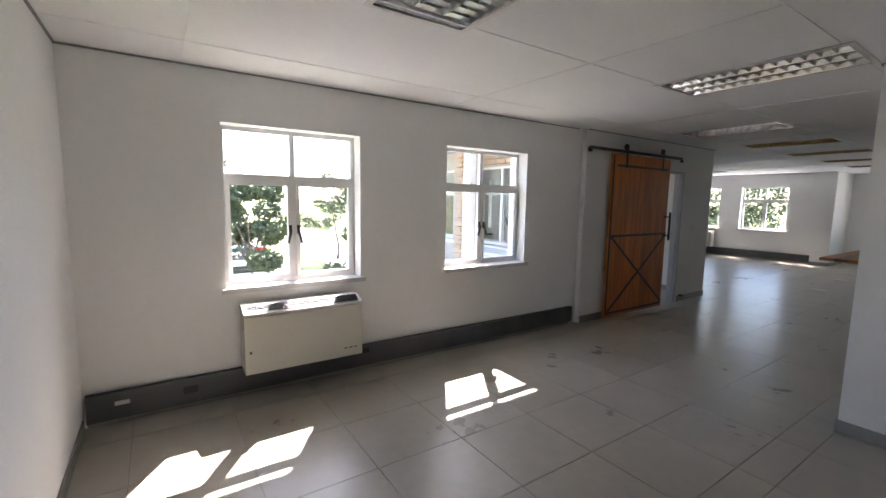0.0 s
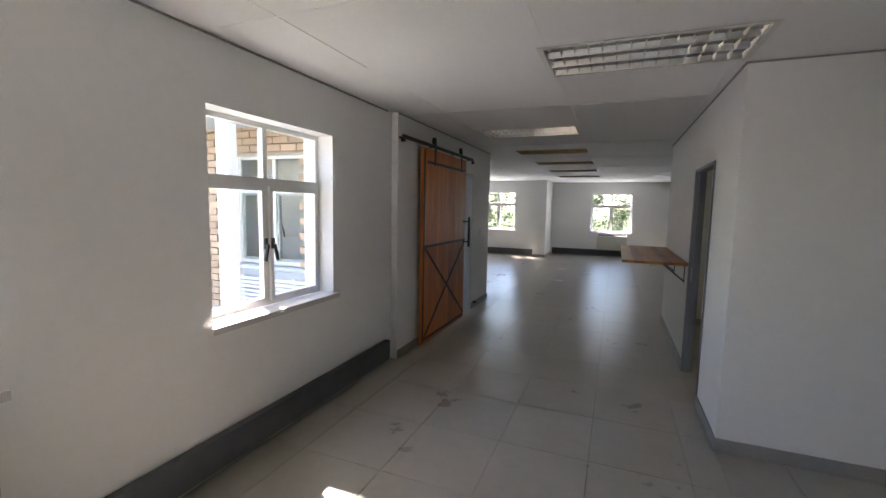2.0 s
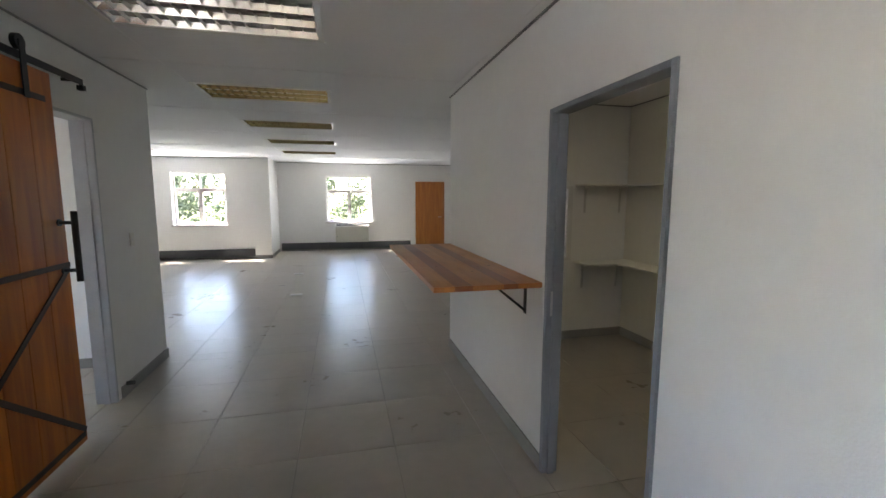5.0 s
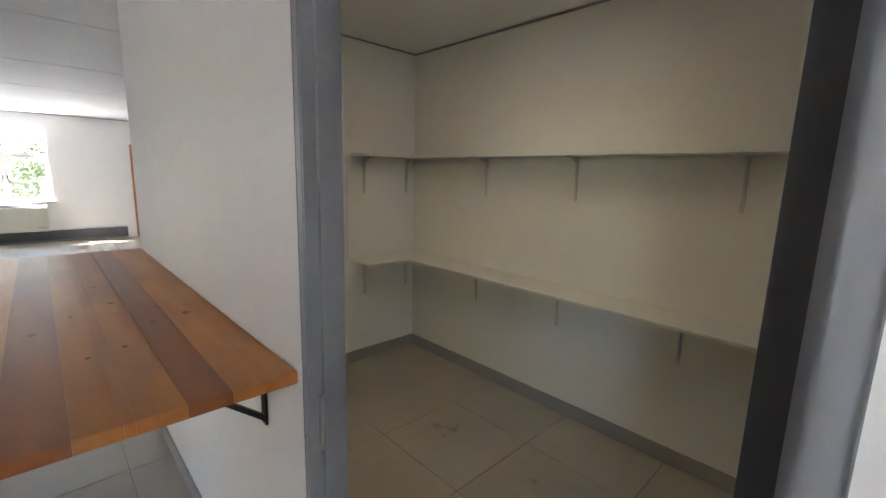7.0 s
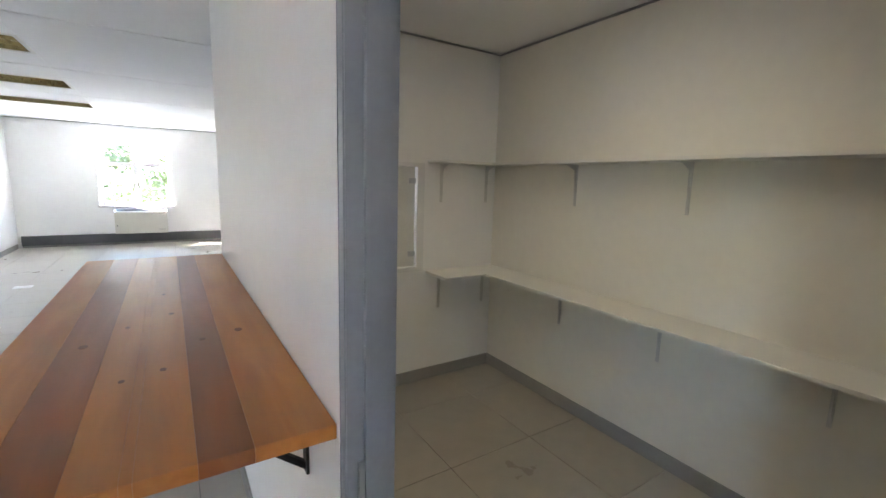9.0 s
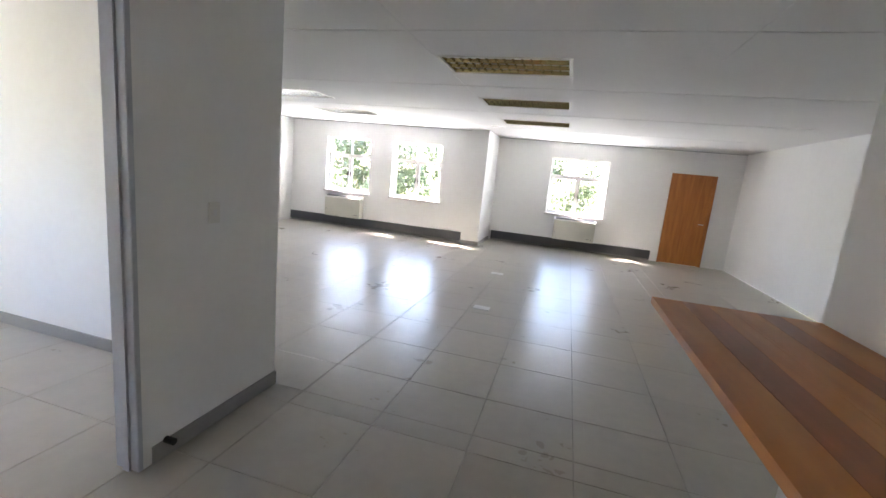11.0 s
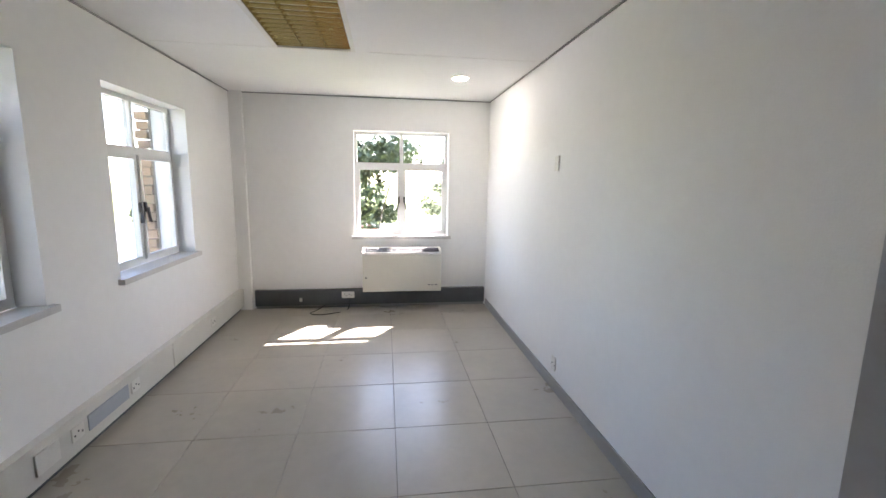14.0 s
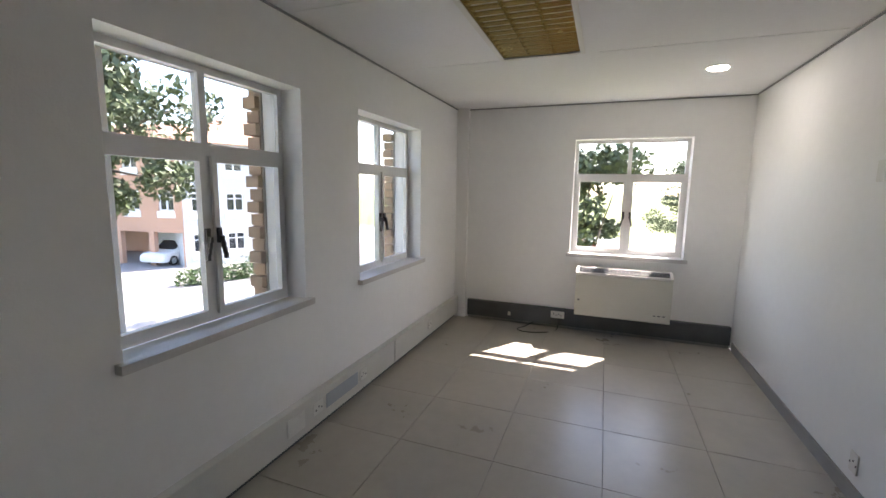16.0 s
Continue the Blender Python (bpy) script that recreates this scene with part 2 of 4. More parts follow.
def slab(bm, axis, c0, c1, a0, a1, b0, b1, holes):
    """A slab from c0 to c1 along an axis, over a and b (the other two, in order), with holes (a0, a1, b0, b1) right through."""
    av = sorted({a0, a1, *[h[0] for h in holes], *[h[1] for h in holes]})
    bv = sorted({b0, b1, *[h[2] for h in holes], *[h[3] for h in holes]})
    av, bv = [a for a in av if a0 <= a <= a1], [b for b in bv if b0 <= b <= b1]

    def solid(i, j):
        if i < 0 or j < 0 or i >= len(av) - 1 or j >= len(bv) - 1:
            return False
        ca, cb = (av[i] + av[i + 1]) / 2, (bv[j] + bv[j + 1]) / 2
        return not any(h[0] < ca < h[1] and h[2] < cb < h[3] for h in holes)
    cache = {}

    def vert(c, a, b):
        k = (c, a, b)
        if k not in cache:
            p = [a, b]
            p.insert(axis, c)
            cache[k] = bm.verts.new(p)
        return cache[k]
    for i in range(len(av) - 1):
        for j in range(len(bv) - 1):
            if not solid(i, j):
                continue
            A0, A1, B0, B1 = av[i], av[i + 1], bv[j], bv[j + 1]
            for c in (c0, c1):
                bm.faces.new((vert(c, A0, B0), vert(c, A1, B0), vert(c, A1, B1), vert(c, A0, B1)))
            for di, dj, p, q in ((-1, 0, (A0, B0), (A0, B1)), (1, 0, (A1, B0), (A1, B1)), (0, -1, (A0, B0), (A1, B0)), (0, 1, (A0, B1), (A1, B1))):
                if not solid(i + di, j + dj):
                    bm.faces.new((vert(c0, *p), vert(c1, *p), vert(c1, *q), vert(c0, *q)))


def wall(name, axis, c0, c1, a0, a1, holes=(), material=None, label="white painted plaster wall", z0=0.0, z1=None):
    bm = bmesh.new()
    slab(bm, axis, c0, c1, a0, a1, z0, H if z1 is None else z1, list(holes))
    return struct(name, bm, material or PAINT, label, "wall")


# ---------- structure ----------
WT, WB = 2.25, 0.92
W1, W2 = (0.74, 1.905), (2.892, 4.08)
WIN_N = {"a": (-4.21, -2.975), "b": (-2.37, -1.10)}
WIN_C = (1.41, 2.77)
BWIN = (6.774, 7.973)
S2, S1 = (-4.06, -2.88), (-2.222, -1.085)
COLW, COLE = -0.40, 0.02     # pier at the end of the hall
SE, SN = 5.055, 8.222        # store: east and north faces
XE = 5.6
YN, YC, YS = 16.15, 17.40, -0.21
ECY, EWX, EEND = 4.45, 2.965, 8.275

# walls; the faces towards the rooms carry the measured coordinates
wall("wall_west", 0, -0.30, 0.0, YS - 0.2, 5.10, [(W1[0], W1[1], WB - 0.03, WT), (W2[0], W2[1], WB - 0.03, WT)])
wall("wall_south", 1, YS - 0.2, YS, 0.0, XE)
# unseen closing wall; XE is chosen close in to brighten hall and corridor
wall("wall_far_east", 0, XE, XE + 0.25, YS - 0.2, YC + 0.25)
wall("wall_south_of_store", 1, ECY, ECY + 0.12, EWX + 0.085, XE)
wall("wall_store_corridor", 0, EWX, EWX + 0.085, ECY, EEND, [(5.185, 6.07, -1, 2.095)])
wall("wall_store_north", 1, SN, EEND, EWX + 0.085, 5.30, [(3.70, 4.33, 0.955, 1.72)])
wall("wall_store_east", 0, SE, 5.30, ECY + 0.12, SN, material=CREAM, label="cream painted store wall")
wall("wall_office_corridor", 0, -0.06, 0.07, 5.10, WEND, [(6.30, 7.65, -1, 2.20)])
wall("wall_office_north", 1, BN, WEND, BW, -0.06)
wall("wall_office_corner", 1, 5.10, BS, -0.30, -0.06)
wall("wall_office_boxing", 0, BW, BW + 0.05, BS, BS + 0.15)
wall("wall_office_south", 1, BS - 0.30, BS, BW - 0.30, -0.30, [(S1[0], S1[1], 0.90, WT), (S2[0], S2[1], 0.90, WT)])
wall("wall_office_west", 0, BW - 0.30, BW, BS, WEND + 0.0, [(BWIN[0], BWIN[1], 0.90, WT)])
wall("wall_hall_west", 0, BW - 0.30, BW, WEND, YN + 0.30)
wall("wall_north", 1, YN, YN + 0.30, BW, COLW, [(*WIN_N["a"], 0.87, WT), (*WIN_N["b"], 0.87, WT)])
wall("wall_column", 1, YN - 0.22, YC + 0.30, COLW, COLE)
wall("wall_north_recess", 1, YC, YC + 0.30, COLE, XE, [(*WIN_C, 0.84, WT)])

LIGHTS = [(0.54, 6.36), (0.55, 8.30), (0.56, 10.18), (0.56, 12.12), (0.56, 14.05), (1.69, 1.23), (1.735, 3.79), (-3.25, 12.15), (-3.25, 14.0)]
LW, LD = 1.21, 0.60
STORE_LIGHT = (3.15, 6.33)
OFF_LIGHT = (-3.385, 6.323)
DOWN = (-4.08, 7.908)
holes = [(x, x + LW, y, y + LD) for x, y in LIGHTS]
holes += [(OFF_LIGHT[0], OFF_LIGHT[0] + LW, OFF_LIGHT[1], OFF_LIGHT[1] + LD), (STORE_LIGHT[0], STORE_LIGHT[0] + LW, STORE_LIGHT[1], STORE_LIGHT[1] + LD)]
bm = bmesh.new()
slab(bm, 2, H, H + 0.12, BW - 0.30, XE + 0.25, YS - 0.2, YC + 0.3, holes + [(BW - 1.0, -0.30, YS - 1.0, BS - 0.30), (BW - 1.0, 0.0, YN + 0.30, YC + 1.0)])
for x in (0.53, 1.77, 2.90):
    for y0, y1 in ((YS + 0.03, 3.75), (4.42, 6.34), (6.98, 8.28), (8.92, 10.16), (10.8, 12.1), (12.74, 14.03), (14.67, YN - 0.3)):
        bm_box(bm, (x - 0.007, y0, H - 0.003), (x + 0.007, y1, H + 0.01))
for y in (0.5, 2.9, 5.3, 7.7, 9.5, 11.4, 13.3, 15.2):
    bm_box(bm, (0.12 if y < 8.5 else BW + 0.05, y - 0.006, H - 0.0034), (2.90 if y < 8.4 else 5.0, y + 0.006, H + 0.01))
for x in (-3.40, -2.13, -0.86):
    bm_box(bm, (x - 0.006, BS + 0.05, H - 0.003), (x + 0.006, 6.38, H + 0.01))
    bm_box(bm, (x - 0.006, 7.03, H - 0.003), (x + 0.006, BN - 0.05, H + 0.01))
ceiling = struct("ceiling", bm, CEIL, "white board ceiling with thin joint strips", "ceiling")
bm = bmesh.new()
slab(bm, 2, H + 0.125, H + 0.30, BW - 0.30, XE + 0.25, YS - 0.2, YC + 0.3, [(BW - 1.0, -0.30, YS - 1.0, BS - 0.30), (BW - 1.0, 0.0, YN + 0.30, YC + 1.0)])
struct("roof_slab", bm, PAINT, "plain slab that closes the building above", "roof")


def trim(name, runs, z0, z1, d, material, label, cat):
    """Strips along wall faces. Run: axis of the face normal, face place, side (+1, -1), from, to."""
    bm = bmesh.new()
    for ax, c, s, a0, a1 in runs:
        lo, hi = sorted((c + s * 0.001, c + s * d))
        if ax == 0:
            bm_box(bm, (lo, a0, z0), (hi, a1, z1))
        else:
            bm_box(bm, (a0, lo, z0), (a1, hi, z1))
    return struct(name, bm, material, label, cat)


# shadow line at the ceiling joint, built as a thin dark grey strip
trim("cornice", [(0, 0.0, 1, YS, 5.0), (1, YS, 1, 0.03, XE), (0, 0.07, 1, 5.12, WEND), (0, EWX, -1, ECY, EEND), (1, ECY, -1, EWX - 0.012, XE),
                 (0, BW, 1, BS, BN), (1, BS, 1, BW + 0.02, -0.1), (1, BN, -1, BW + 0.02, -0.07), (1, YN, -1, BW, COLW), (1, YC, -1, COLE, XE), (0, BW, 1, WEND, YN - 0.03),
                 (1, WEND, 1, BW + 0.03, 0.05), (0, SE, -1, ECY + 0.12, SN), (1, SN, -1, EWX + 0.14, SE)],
     H - 0.014, H - 0.0045, 0.014, SHADELINE, "thin grey strip drawn as the shadow line under the ceiling", "cornice")
trim("baseboard", [(0, 0.07, 1, 5.12, 6.24), (0, 0.07, 1, 7.70, WEND + 0.01), (1, WEND, 1, BW + 0.02, 0.08), (0, EWX, -1, ECY - 0.01, 5.175), (0, EWX, -1, 6.08, EEND + 0.01),
                   (1, ECY, -1, EWX, XE), (1, EEND, 1, EWX, 5.30), (1, BN, -1, BW + 0.08, -0.09), (0, SE, -1, ECY + 0.13, SN - 0.01), (1, SN, -1, EWX + 0.13, SE),
                   (1, YS, 1, 0.08, XE), (1, YN - 0.22, -1, COLW - 0.01, COLE + 0.01), (0, COLE, 1, YN - 0.23, YC - 0.08)],
     0.0, 0.095, 0.012, SKIRT, "grey tile skirting along the wall foot", "skirting")
trim("trunking_dark", [(0, 0.0, 1, YS + 0.02, 4.98), (1, YN, -1, BW + 0.03, COLW - 0.01), (1, YC, -1, COLE + 0.06, 3.98), (0, BW, 1, BS + 0.19, BN - 0.02)],
     0.045, 0.245, 0.06, TRUNK, "dark grey cable trunking along the window wall", "trunking")
trim("trunking_foot", [(0, 0.0, 1, YS + 0.02, 4.98), (1, YN, -1, BW + 0.03, COLW - 0.01), (1, YC, -1, COLE + 0.06, 3.98), (0, BW, 1, BS + 0.19, BN - 0.02)],
     0.0, 0.045, 0.014, SKIRT, "grey skirting tile under the trunking", "skirting")
trim("trunking_cream", [(1, BS, 1, BW + 0.052, -0.5)], 0.055, 0.275, 0.055, TRUNKW, "cream cable trunking on the office window wall", "trunking")
trim("trunking_cream_foot", [(1, BS, 1, BW + 0.052, -0.5)], 0.0, 0.05, 0.012, TRUNK, "dark gap strip below the cream trunking", "skirting")


# ---------- windows ----------
def window(name, axis, face, out, a0, a1, z0, z1, swap=False, label="white steel window with two casements and two top lights"):
    """face: the room side of the wall; out: +1 or -1, the way outdoors along the axis."""
    def box(bm, d0, d1, p0, p1, q0, q1):
        lo, hi = sorted((face + out * d0, face + out * d1))
        if axis == 0:
            bm_box(bm, (lo, p0, q0), (hi, p1, q1))
        else:
            bm_box(bm, (p0, lo, q0), (p1, hi, q1))
    ob = new(name)
    ob.empty_display_size = 0.1
    tagged(ob, label, "window", kind="structure")
    d0, d1 = 0.15, 0.20
    zm = z0 + (z1 - z0) * 0.685
    mid = (a0 + a1) / 2
    bm = bmesh.new()
    f = 0.035
    box(bm, d0, d1, a0, a0 + f, z0, z1)
    box(bm, d0, d1, a1 - f, a1, z0, z1)
    box(bm, d0, d1, a0 + f, a1 - f, z0, z0 + f)
    box(bm, d0, d1, a0 + f, a1 - f, z1 - f, z1)
    box(bm, d0 - 0.012, d1, a0 + f, a1 - f, zm - 0.03, zm + 0.03)
    box(bm, d0, d1, mid - 0.02, mid + 0.02, z0 + f, zm - 0.03)
    box(bm, d0, d1, mid - 0.02, mid + 0.02, zm + 0.03, z1 - f)
    part("window_frame", bm, WINF, ob)
    for s in (0, 1):
        p0, p1 = ((a0 + f, mid - 0.02), (mid + 0.02, a1 - f))[s]
        bm = bmesh.new()
        c = 0.032
        box(bm, d0 - 0.018, d0 + 0.02, p0, p0 + c, z0 + f, zm - 0.03)
        box(bm, d0 - 0.018, d0 + 0.02, p1 - c, p1, z0 + f, zm - 0.03)
        box(bm, d0 - 0.018, d0 + 0.02, p0 + c, p1 - c, z0 + f, z0 + f + c)
        box(bm, d0 - 0.018, d0 + 0.02, p0 + c, p1 - c, zm - 0.03 - c, zm - 0.03)
        sash = part("casement", bm, WINF, ob)
        bm = bmesh.new()
        hx = p1 - c / 2 if s == 0 else p0 + c / 2
        hz = z0 + (zm - z0) * 0.50
        box(bm, d0 - 0.035, d0 - 0.019, hx - 0.012, hx + 0.012, hz - 0.03, hz + 0.05)
        sg = -1 if s == 0 else 1
        for k in range(4):
            box(bm, d0 - 0.055, d0 - 0.036, hx - 0.009 + sg * 0.007 * k, hx + 0.009 + sg * 0.007 * k, hz - 0.025 - 0.03 * k, hz + 0.008 - 0.03 * k)
        part("handle", bm, BLACK, sash, "black window handle")
        for q0, q1 in ((z0 + f, zm - 0.03), (zm + 0.03, z1 - f)):
            bm = bmesh.new()
            box(bm, d0 + 0.021, d0 + 0.025, p0, p1, q0, q1)
            g = part("pane", bm, GLASS, ob)
            g.visible_shadow = False
    bm = bmesh.new()
    box(bm, 0.0, d0 - 0.02, a0 + 0.001, a1 - 0.001, z0 - 0.028, z0 + 0.004)
    box(bm, -0.045, -0.0005, a0 - 0.035, a1 + 0.035, z0 - 0.036, z0 + 0.004)
    part("window_sill", bm, SILL, ob, "worn grey-brown sill board")
    return ob


window("window_1", 0, 0.0, -1, *W1, WB, WT)
window("window_2", 0, 0.0, -1, *W2, WB, WT)
window("window_3", 1, YN, 1, *WIN_N["a"], 0.90, WT)
window("window_4", 1, YN, 1, *WIN_N["b"], 0.90, WT)
window("window_5", 1, YC, 1, *WIN_C, 0.87, WT)
window("window_6", 0, BW, -1, *BWIN, 0.93, WT)
window("window_7", 1, BS, -1, *S1, 0.93, WT)
window("window_8", 1, BS, -1, *S2, 0.93, WT)


# ---------- ceiling lights ----------
def ceiling_light(at, gold, label):
    ob = thing("ceiling_light", (at[0], at[1], H), label, "ceiling light", "recessed louvre lights")
    bm = bmesh.new()
    for lo, hi in (((-0.012, -0.012), (LW + 0.012, 0.022)), ((-0.012, LD - 0.022), (LW + 0.012, LD + 0.012)), ((-0.012, 0.022), (0.022, LD - 0.022)), ((LW - 0.022, 0.022), (LW + 0.012, LD - 0.022))):
        bm_box(bm, (*lo, -0.006), (*hi, -0.001))
    part("frame", bm, PLASTIC, ob)
    bm = bmesh.new()
    bm_box(bm, (0.003, 0.003, 0.105), (LW - 0.003, LD - 0.003, 0.115))
    part("housing", bm, PLASTIC, ob)
    m = GOLD if gold else LOUVRE
    for k in range(4):
        y = 0.022 + k * (LD - 0.044) / 3
        bm = bmesh.new()
        bm_prism(bm, [(y - 0.014, 0.034), (y, 0.0), (y + 0.014, 0.034)], 0, 0.022, LW - 0.022)
        part("reflector", bm, m, ob)
    for k in range(15):
        x = 0.03 + k * (LW - 0.06) / 14
        bm = bmesh.new()
        v = [bm.verts.new(p) for p in ((x - 0.007, 0.024, 0.028), (x, 0.024, 0.003), (x + 0.007, 0.024, 0.028), (x - 0.007, LD - 0.024, 0.028), (x, LD - 0.024, 0.003), (x + 0.007, LD - 0.024, 0.028))]
        for f in ((0, 1, 2), (5, 4, 3), (0, 3, 4, 1), (1, 4, 5, 2), (2, 5, 3, 0)):
            bm.faces.new([v[i] for i in f])
        part("louvre_blade", bm, m, ob)
    for k in range(3):
        y = 0.022 + (k + 0.5) * (LD - 0.044) / 3
        bm = bmesh.new()
        bm_cyl(bm, (0.03, y, 0.08), (LW - 0.03, y, 0.08), 0.013, n=8)
        part("tube", bm, LAMPTUBE, ob, smooth=True)
    return ob


silver = ceiling_light(LIGHTS[0], False, "recessed ceiling light with a silver louvre grid, unlit")
for p in (LIGHTS[5], LIGHTS[6], LIGHTS[7], LIGHTS[8]):
    copy_thing(silver, pose(p[0], p[1], H))
goldl = ceiling_light(OFF_LIGHT, True, "recessed ceiling light with a golden louvre grid, unlit")
for p in (*LIGHTS[1:5], STORE_LIGHT):
    c = copy_thing(goldl, pose(p[0], p[1], H))
tagged(c, "recessed ceiling light with a golden louvre grid, glowing warm")
for o in c.children:
    if o.name.startswith("tube"):
        o.data = o.data.copy()
        o.data.materials[0] = STORELAMP

dl = thing("downlight", (*DOWN, H), "round white downlight, lit, in the office ceiling", "downlight")
bm = bmesh.new()
bm_cyl(bm, (0, 0, -0.008), (0, 0, -0.001), 0.085, 0.095, 28)
part("ring", bm, PLASTIC, dl, smooth=False)
bm = bmesh.new()
bm_cyl(bm, (0, 0, -0.012), (0, 0, -0.0085), 0.07, 0.07, 28)
part("lamp", bm, DLIGHT, dl, "glowing lamp disc")


# ---------- heaters ----------
def heater(x, y, rz, label):
    """Local x runs along the wall, local y away from it."""
    ob = thing("wall_heater", (x, y, 0.0), label, "heater", "heaters under the windows", rz)
    w, d, z0, z1 = 0.98, 0.215, 0.262, 0.80
    bm = bmesh.new()
    bm_prism(bm, [(0.004, z0 + 0.02), (d - 0.004, z0), (d, z0 + 0.01), (d, z1 - 0.075), (d - 0.004, z1 - 0.07), (0.004, z1 - 0.07)], 0, 0.0, w)
    part("body", bm, HEATER, ob)
    bm = bmesh.new()
    bm_prism(bm, [(0.004, z1 - 0.066), (d + 0.003, z1 - 0.066), (d + 0.003, z1 - 0.045), (d - 0.10, z1), (0.004, z1)], 0, -0.002, w + 0.002)
    part("top_cover", bm, HEATTOP, ob)
    bm = bmesh.new()
    ya, za, yb, zb = d - 0.012, z1 - 0.0375, d - 0.092, z1 - 0.0015
    v = [(0.03, ya, za + 0.002), (w - 0.03, ya, za + 0.002), (w - 0.03, yb, zb + 0.002), (0.03, yb, zb + 0.002)]
    lo = [bm.verts.new(p) for p in v]
    hi = [bm.verts.new((p[0], p[1] + 0.002, p[2] + 0.004)) for p in v]
    bm.faces.new(lo[::-1])
    bm.faces.new(hi)
    for i in range(4):
        bm.faces.new((lo[i], lo[(i + 1) % 4], hi[(i + 1) % 4], hi[i]))
    part("grille", bm, BLACK, ob, "black air grille")
    for k in range(22):
        a = 0.06 + k * (w - 0.12) / 21
        bm = bmesh.new()
        bm_cyl(bm, (a, ya - 0.006, za + 0.012), (a, yb + 0.006, zb + 0.008), 0.0035, n=5)
        part("grille_bar", bm, TRUNK, ob)
    for k in (0.25, 0.5, 0.75):
        bm = bmesh.new()
        t0 = Vector((0.035, ya + (yb - ya) * k, za + (zb - za) * k + 0.013))
        bm_cyl(bm, t0, t0 + Vector((w - 0.07, 0, 0)), 0.0035, n=5)
        part("grille_rail", bm, TRUNK, ob)
    for k in range(3):
        bm = bmesh.new()
        bm_box(bm, (0.05 + k * 0.045, d + 0.0005, z0 + 0.075), (0.08 + k * 0.045, d + 0.003, z0 + 0.085))
        part("badge_bar", bm, TRUNK, ob)
    bm = bmesh.new()
    bm_box(bm, (w - 0.05, d + 0.0005, z0 + 0.17), (w - 0.03, d + 0.003, z0 + 0.19))
    part("badge_bar", bm, TRUNK, ob)
    return ob


# rz turns local y into the room
h1 = heater(0.062, 1.80, -90, "ivory wall heater with a black top grille under the window")
copy_thing(h1, pose(BW + 0.062, 7.86, 0, 0, 0, -90))
copy_thing(h1, pose(-3.05, YN - 0.062, 0, 0, 0, 180))
copy_thing(h1, pose(2.64, YC - 0.062, 0, 0, 0, 180))


# ---------- barn door ----------
bd = thing("barn_door", (0.125, 5.555, 0.03), "orange-stained wooden sliding barn door with black steel straps, slid open", "door")
D0, D1, DH, DT = 0.0, 1.475, 2.325, 0.042
n = 7
for k in range(n):
    a0, a1 = D0 + k * D1 / n, D0 + (k + 1) * D1 / n - 0.002
    bm = bmesh.new()
    bm_box(bm, (0, a0, 0), (DT, a1, DH))
    part("plank", bm, DOORWOOD, bd, bevel=0.002)


def strap(p, q, w=0.032, name="strap"):
    """A flat bar on the door's face between two (along, up) points."""
    p, q = Vector(p), Vector(q)
    d = (q - p).normalized()
    nrm = Vector((-d.y, d.x)) * w / 2
    bm = bmesh.new()
    pts = [p + nrm, q + nrm, q - nrm, p - nrm]
    r0 = [bm.verts.new((DT + 0.0005, a.x, a.y)) for a in pts]
    r1 = [bm.verts.new((DT + 0.008, a.x, a.y)) for a in pts]
    bm.faces.new(r0[::-1])
    bm.faces.new(r1)
    for i in range(4):
        bm.faces.new((r0[i], r0[(i + 1) % 4], r1[(i + 1) % 4], r1[i]))
    part(name, bm, DARKIRON, bd, "dark steel strap")


strap((0.03, 1.175), (1.47, 1.175))
strap((0.03, 0.055), (1.45, 0.055))
strap((0.06, 1.155), (1.46, 0.08))
strap((0.06, 0.08), (1.46, 1.155))
strap((0.10, 2.165), (1.40, 2.165))
strap((0.015, 0.03), (0.015, 2.30))
bm = bmesh.new()
bm_cyl(bm, (DT + 0.085, 1.41, 1.075), (DT + 0.085, 1.41, 1.51), 0.0175, n=14)
part("pull_handle", bm, BLACK, bd, "black tubular pull handle", smooth=False)
for z in (1.145, 1.44):
    bm = bmesh.new()
    bm_cyl(bm, (DT + 0.001, 1.41, z), (DT + 0.072, 1.41, z), 0.011, n=10)
    bm_cyl(bm, (DT + 0.001, 1.41, z), (DT + 0.01, 1.41, z), 0.022, n=12)
    part("handle_post", bm, BLACK, bd)
for a in (0.30, 1.24):
    bm = bmesh.new()
    bm_box(bm, (DT + 0.009, a - 0.022, 2.14), (DT + 0.016, a + 0.022, 2.44))
    part("hanger", bm, BLACK, bd, "black hanger strap")
    bm = bmesh.new()
    bm_cyl(bm, (DT - 0.018, a, 2.432), (DT + 0.008, a, 2.432), 0.042, n=20)
    part("wheel", bm, BLACK, bd)
rail = thing("door_rail", (0.07, 5.05, 2.378), "black steel sliding rail on the wall above the door", "rail")
bm = bmesh.new()
bm_box(bm, (0.075, 0.0, 0.0), (0.083, 2.36, 0.042))
part("bar", bm, BLACK, rail, bevel=0.001)
for a in (0.08, 0.86, 1.62, 2.28):
    bm = bmesh.new()
    bm_cyl(bm, (0.001, a, 0.02), (0.074, a, 0.02), 0.012, n=10)
    part("spacer", bm, BLACK, rail)
for a in (0.02, 2.34):
    bm = bmesh.new()
    bm_box(bm, (0.060, a - 0.018, -0.035), (0.098, a + 0.018, -0.002))
    part("end_stop", bm, BLACK, rail)
st = thing("floor_stop", (0.083, 7.77, 0.10), "small black door stop on the wall by the doorway", "door stop")
bm = bmesh.new()
bm_cyl(bm, (0.0, 0, 0.0), (0.055, 0, 0.0), 0.018, n=12)
part("stop", bm, BLACK, st)


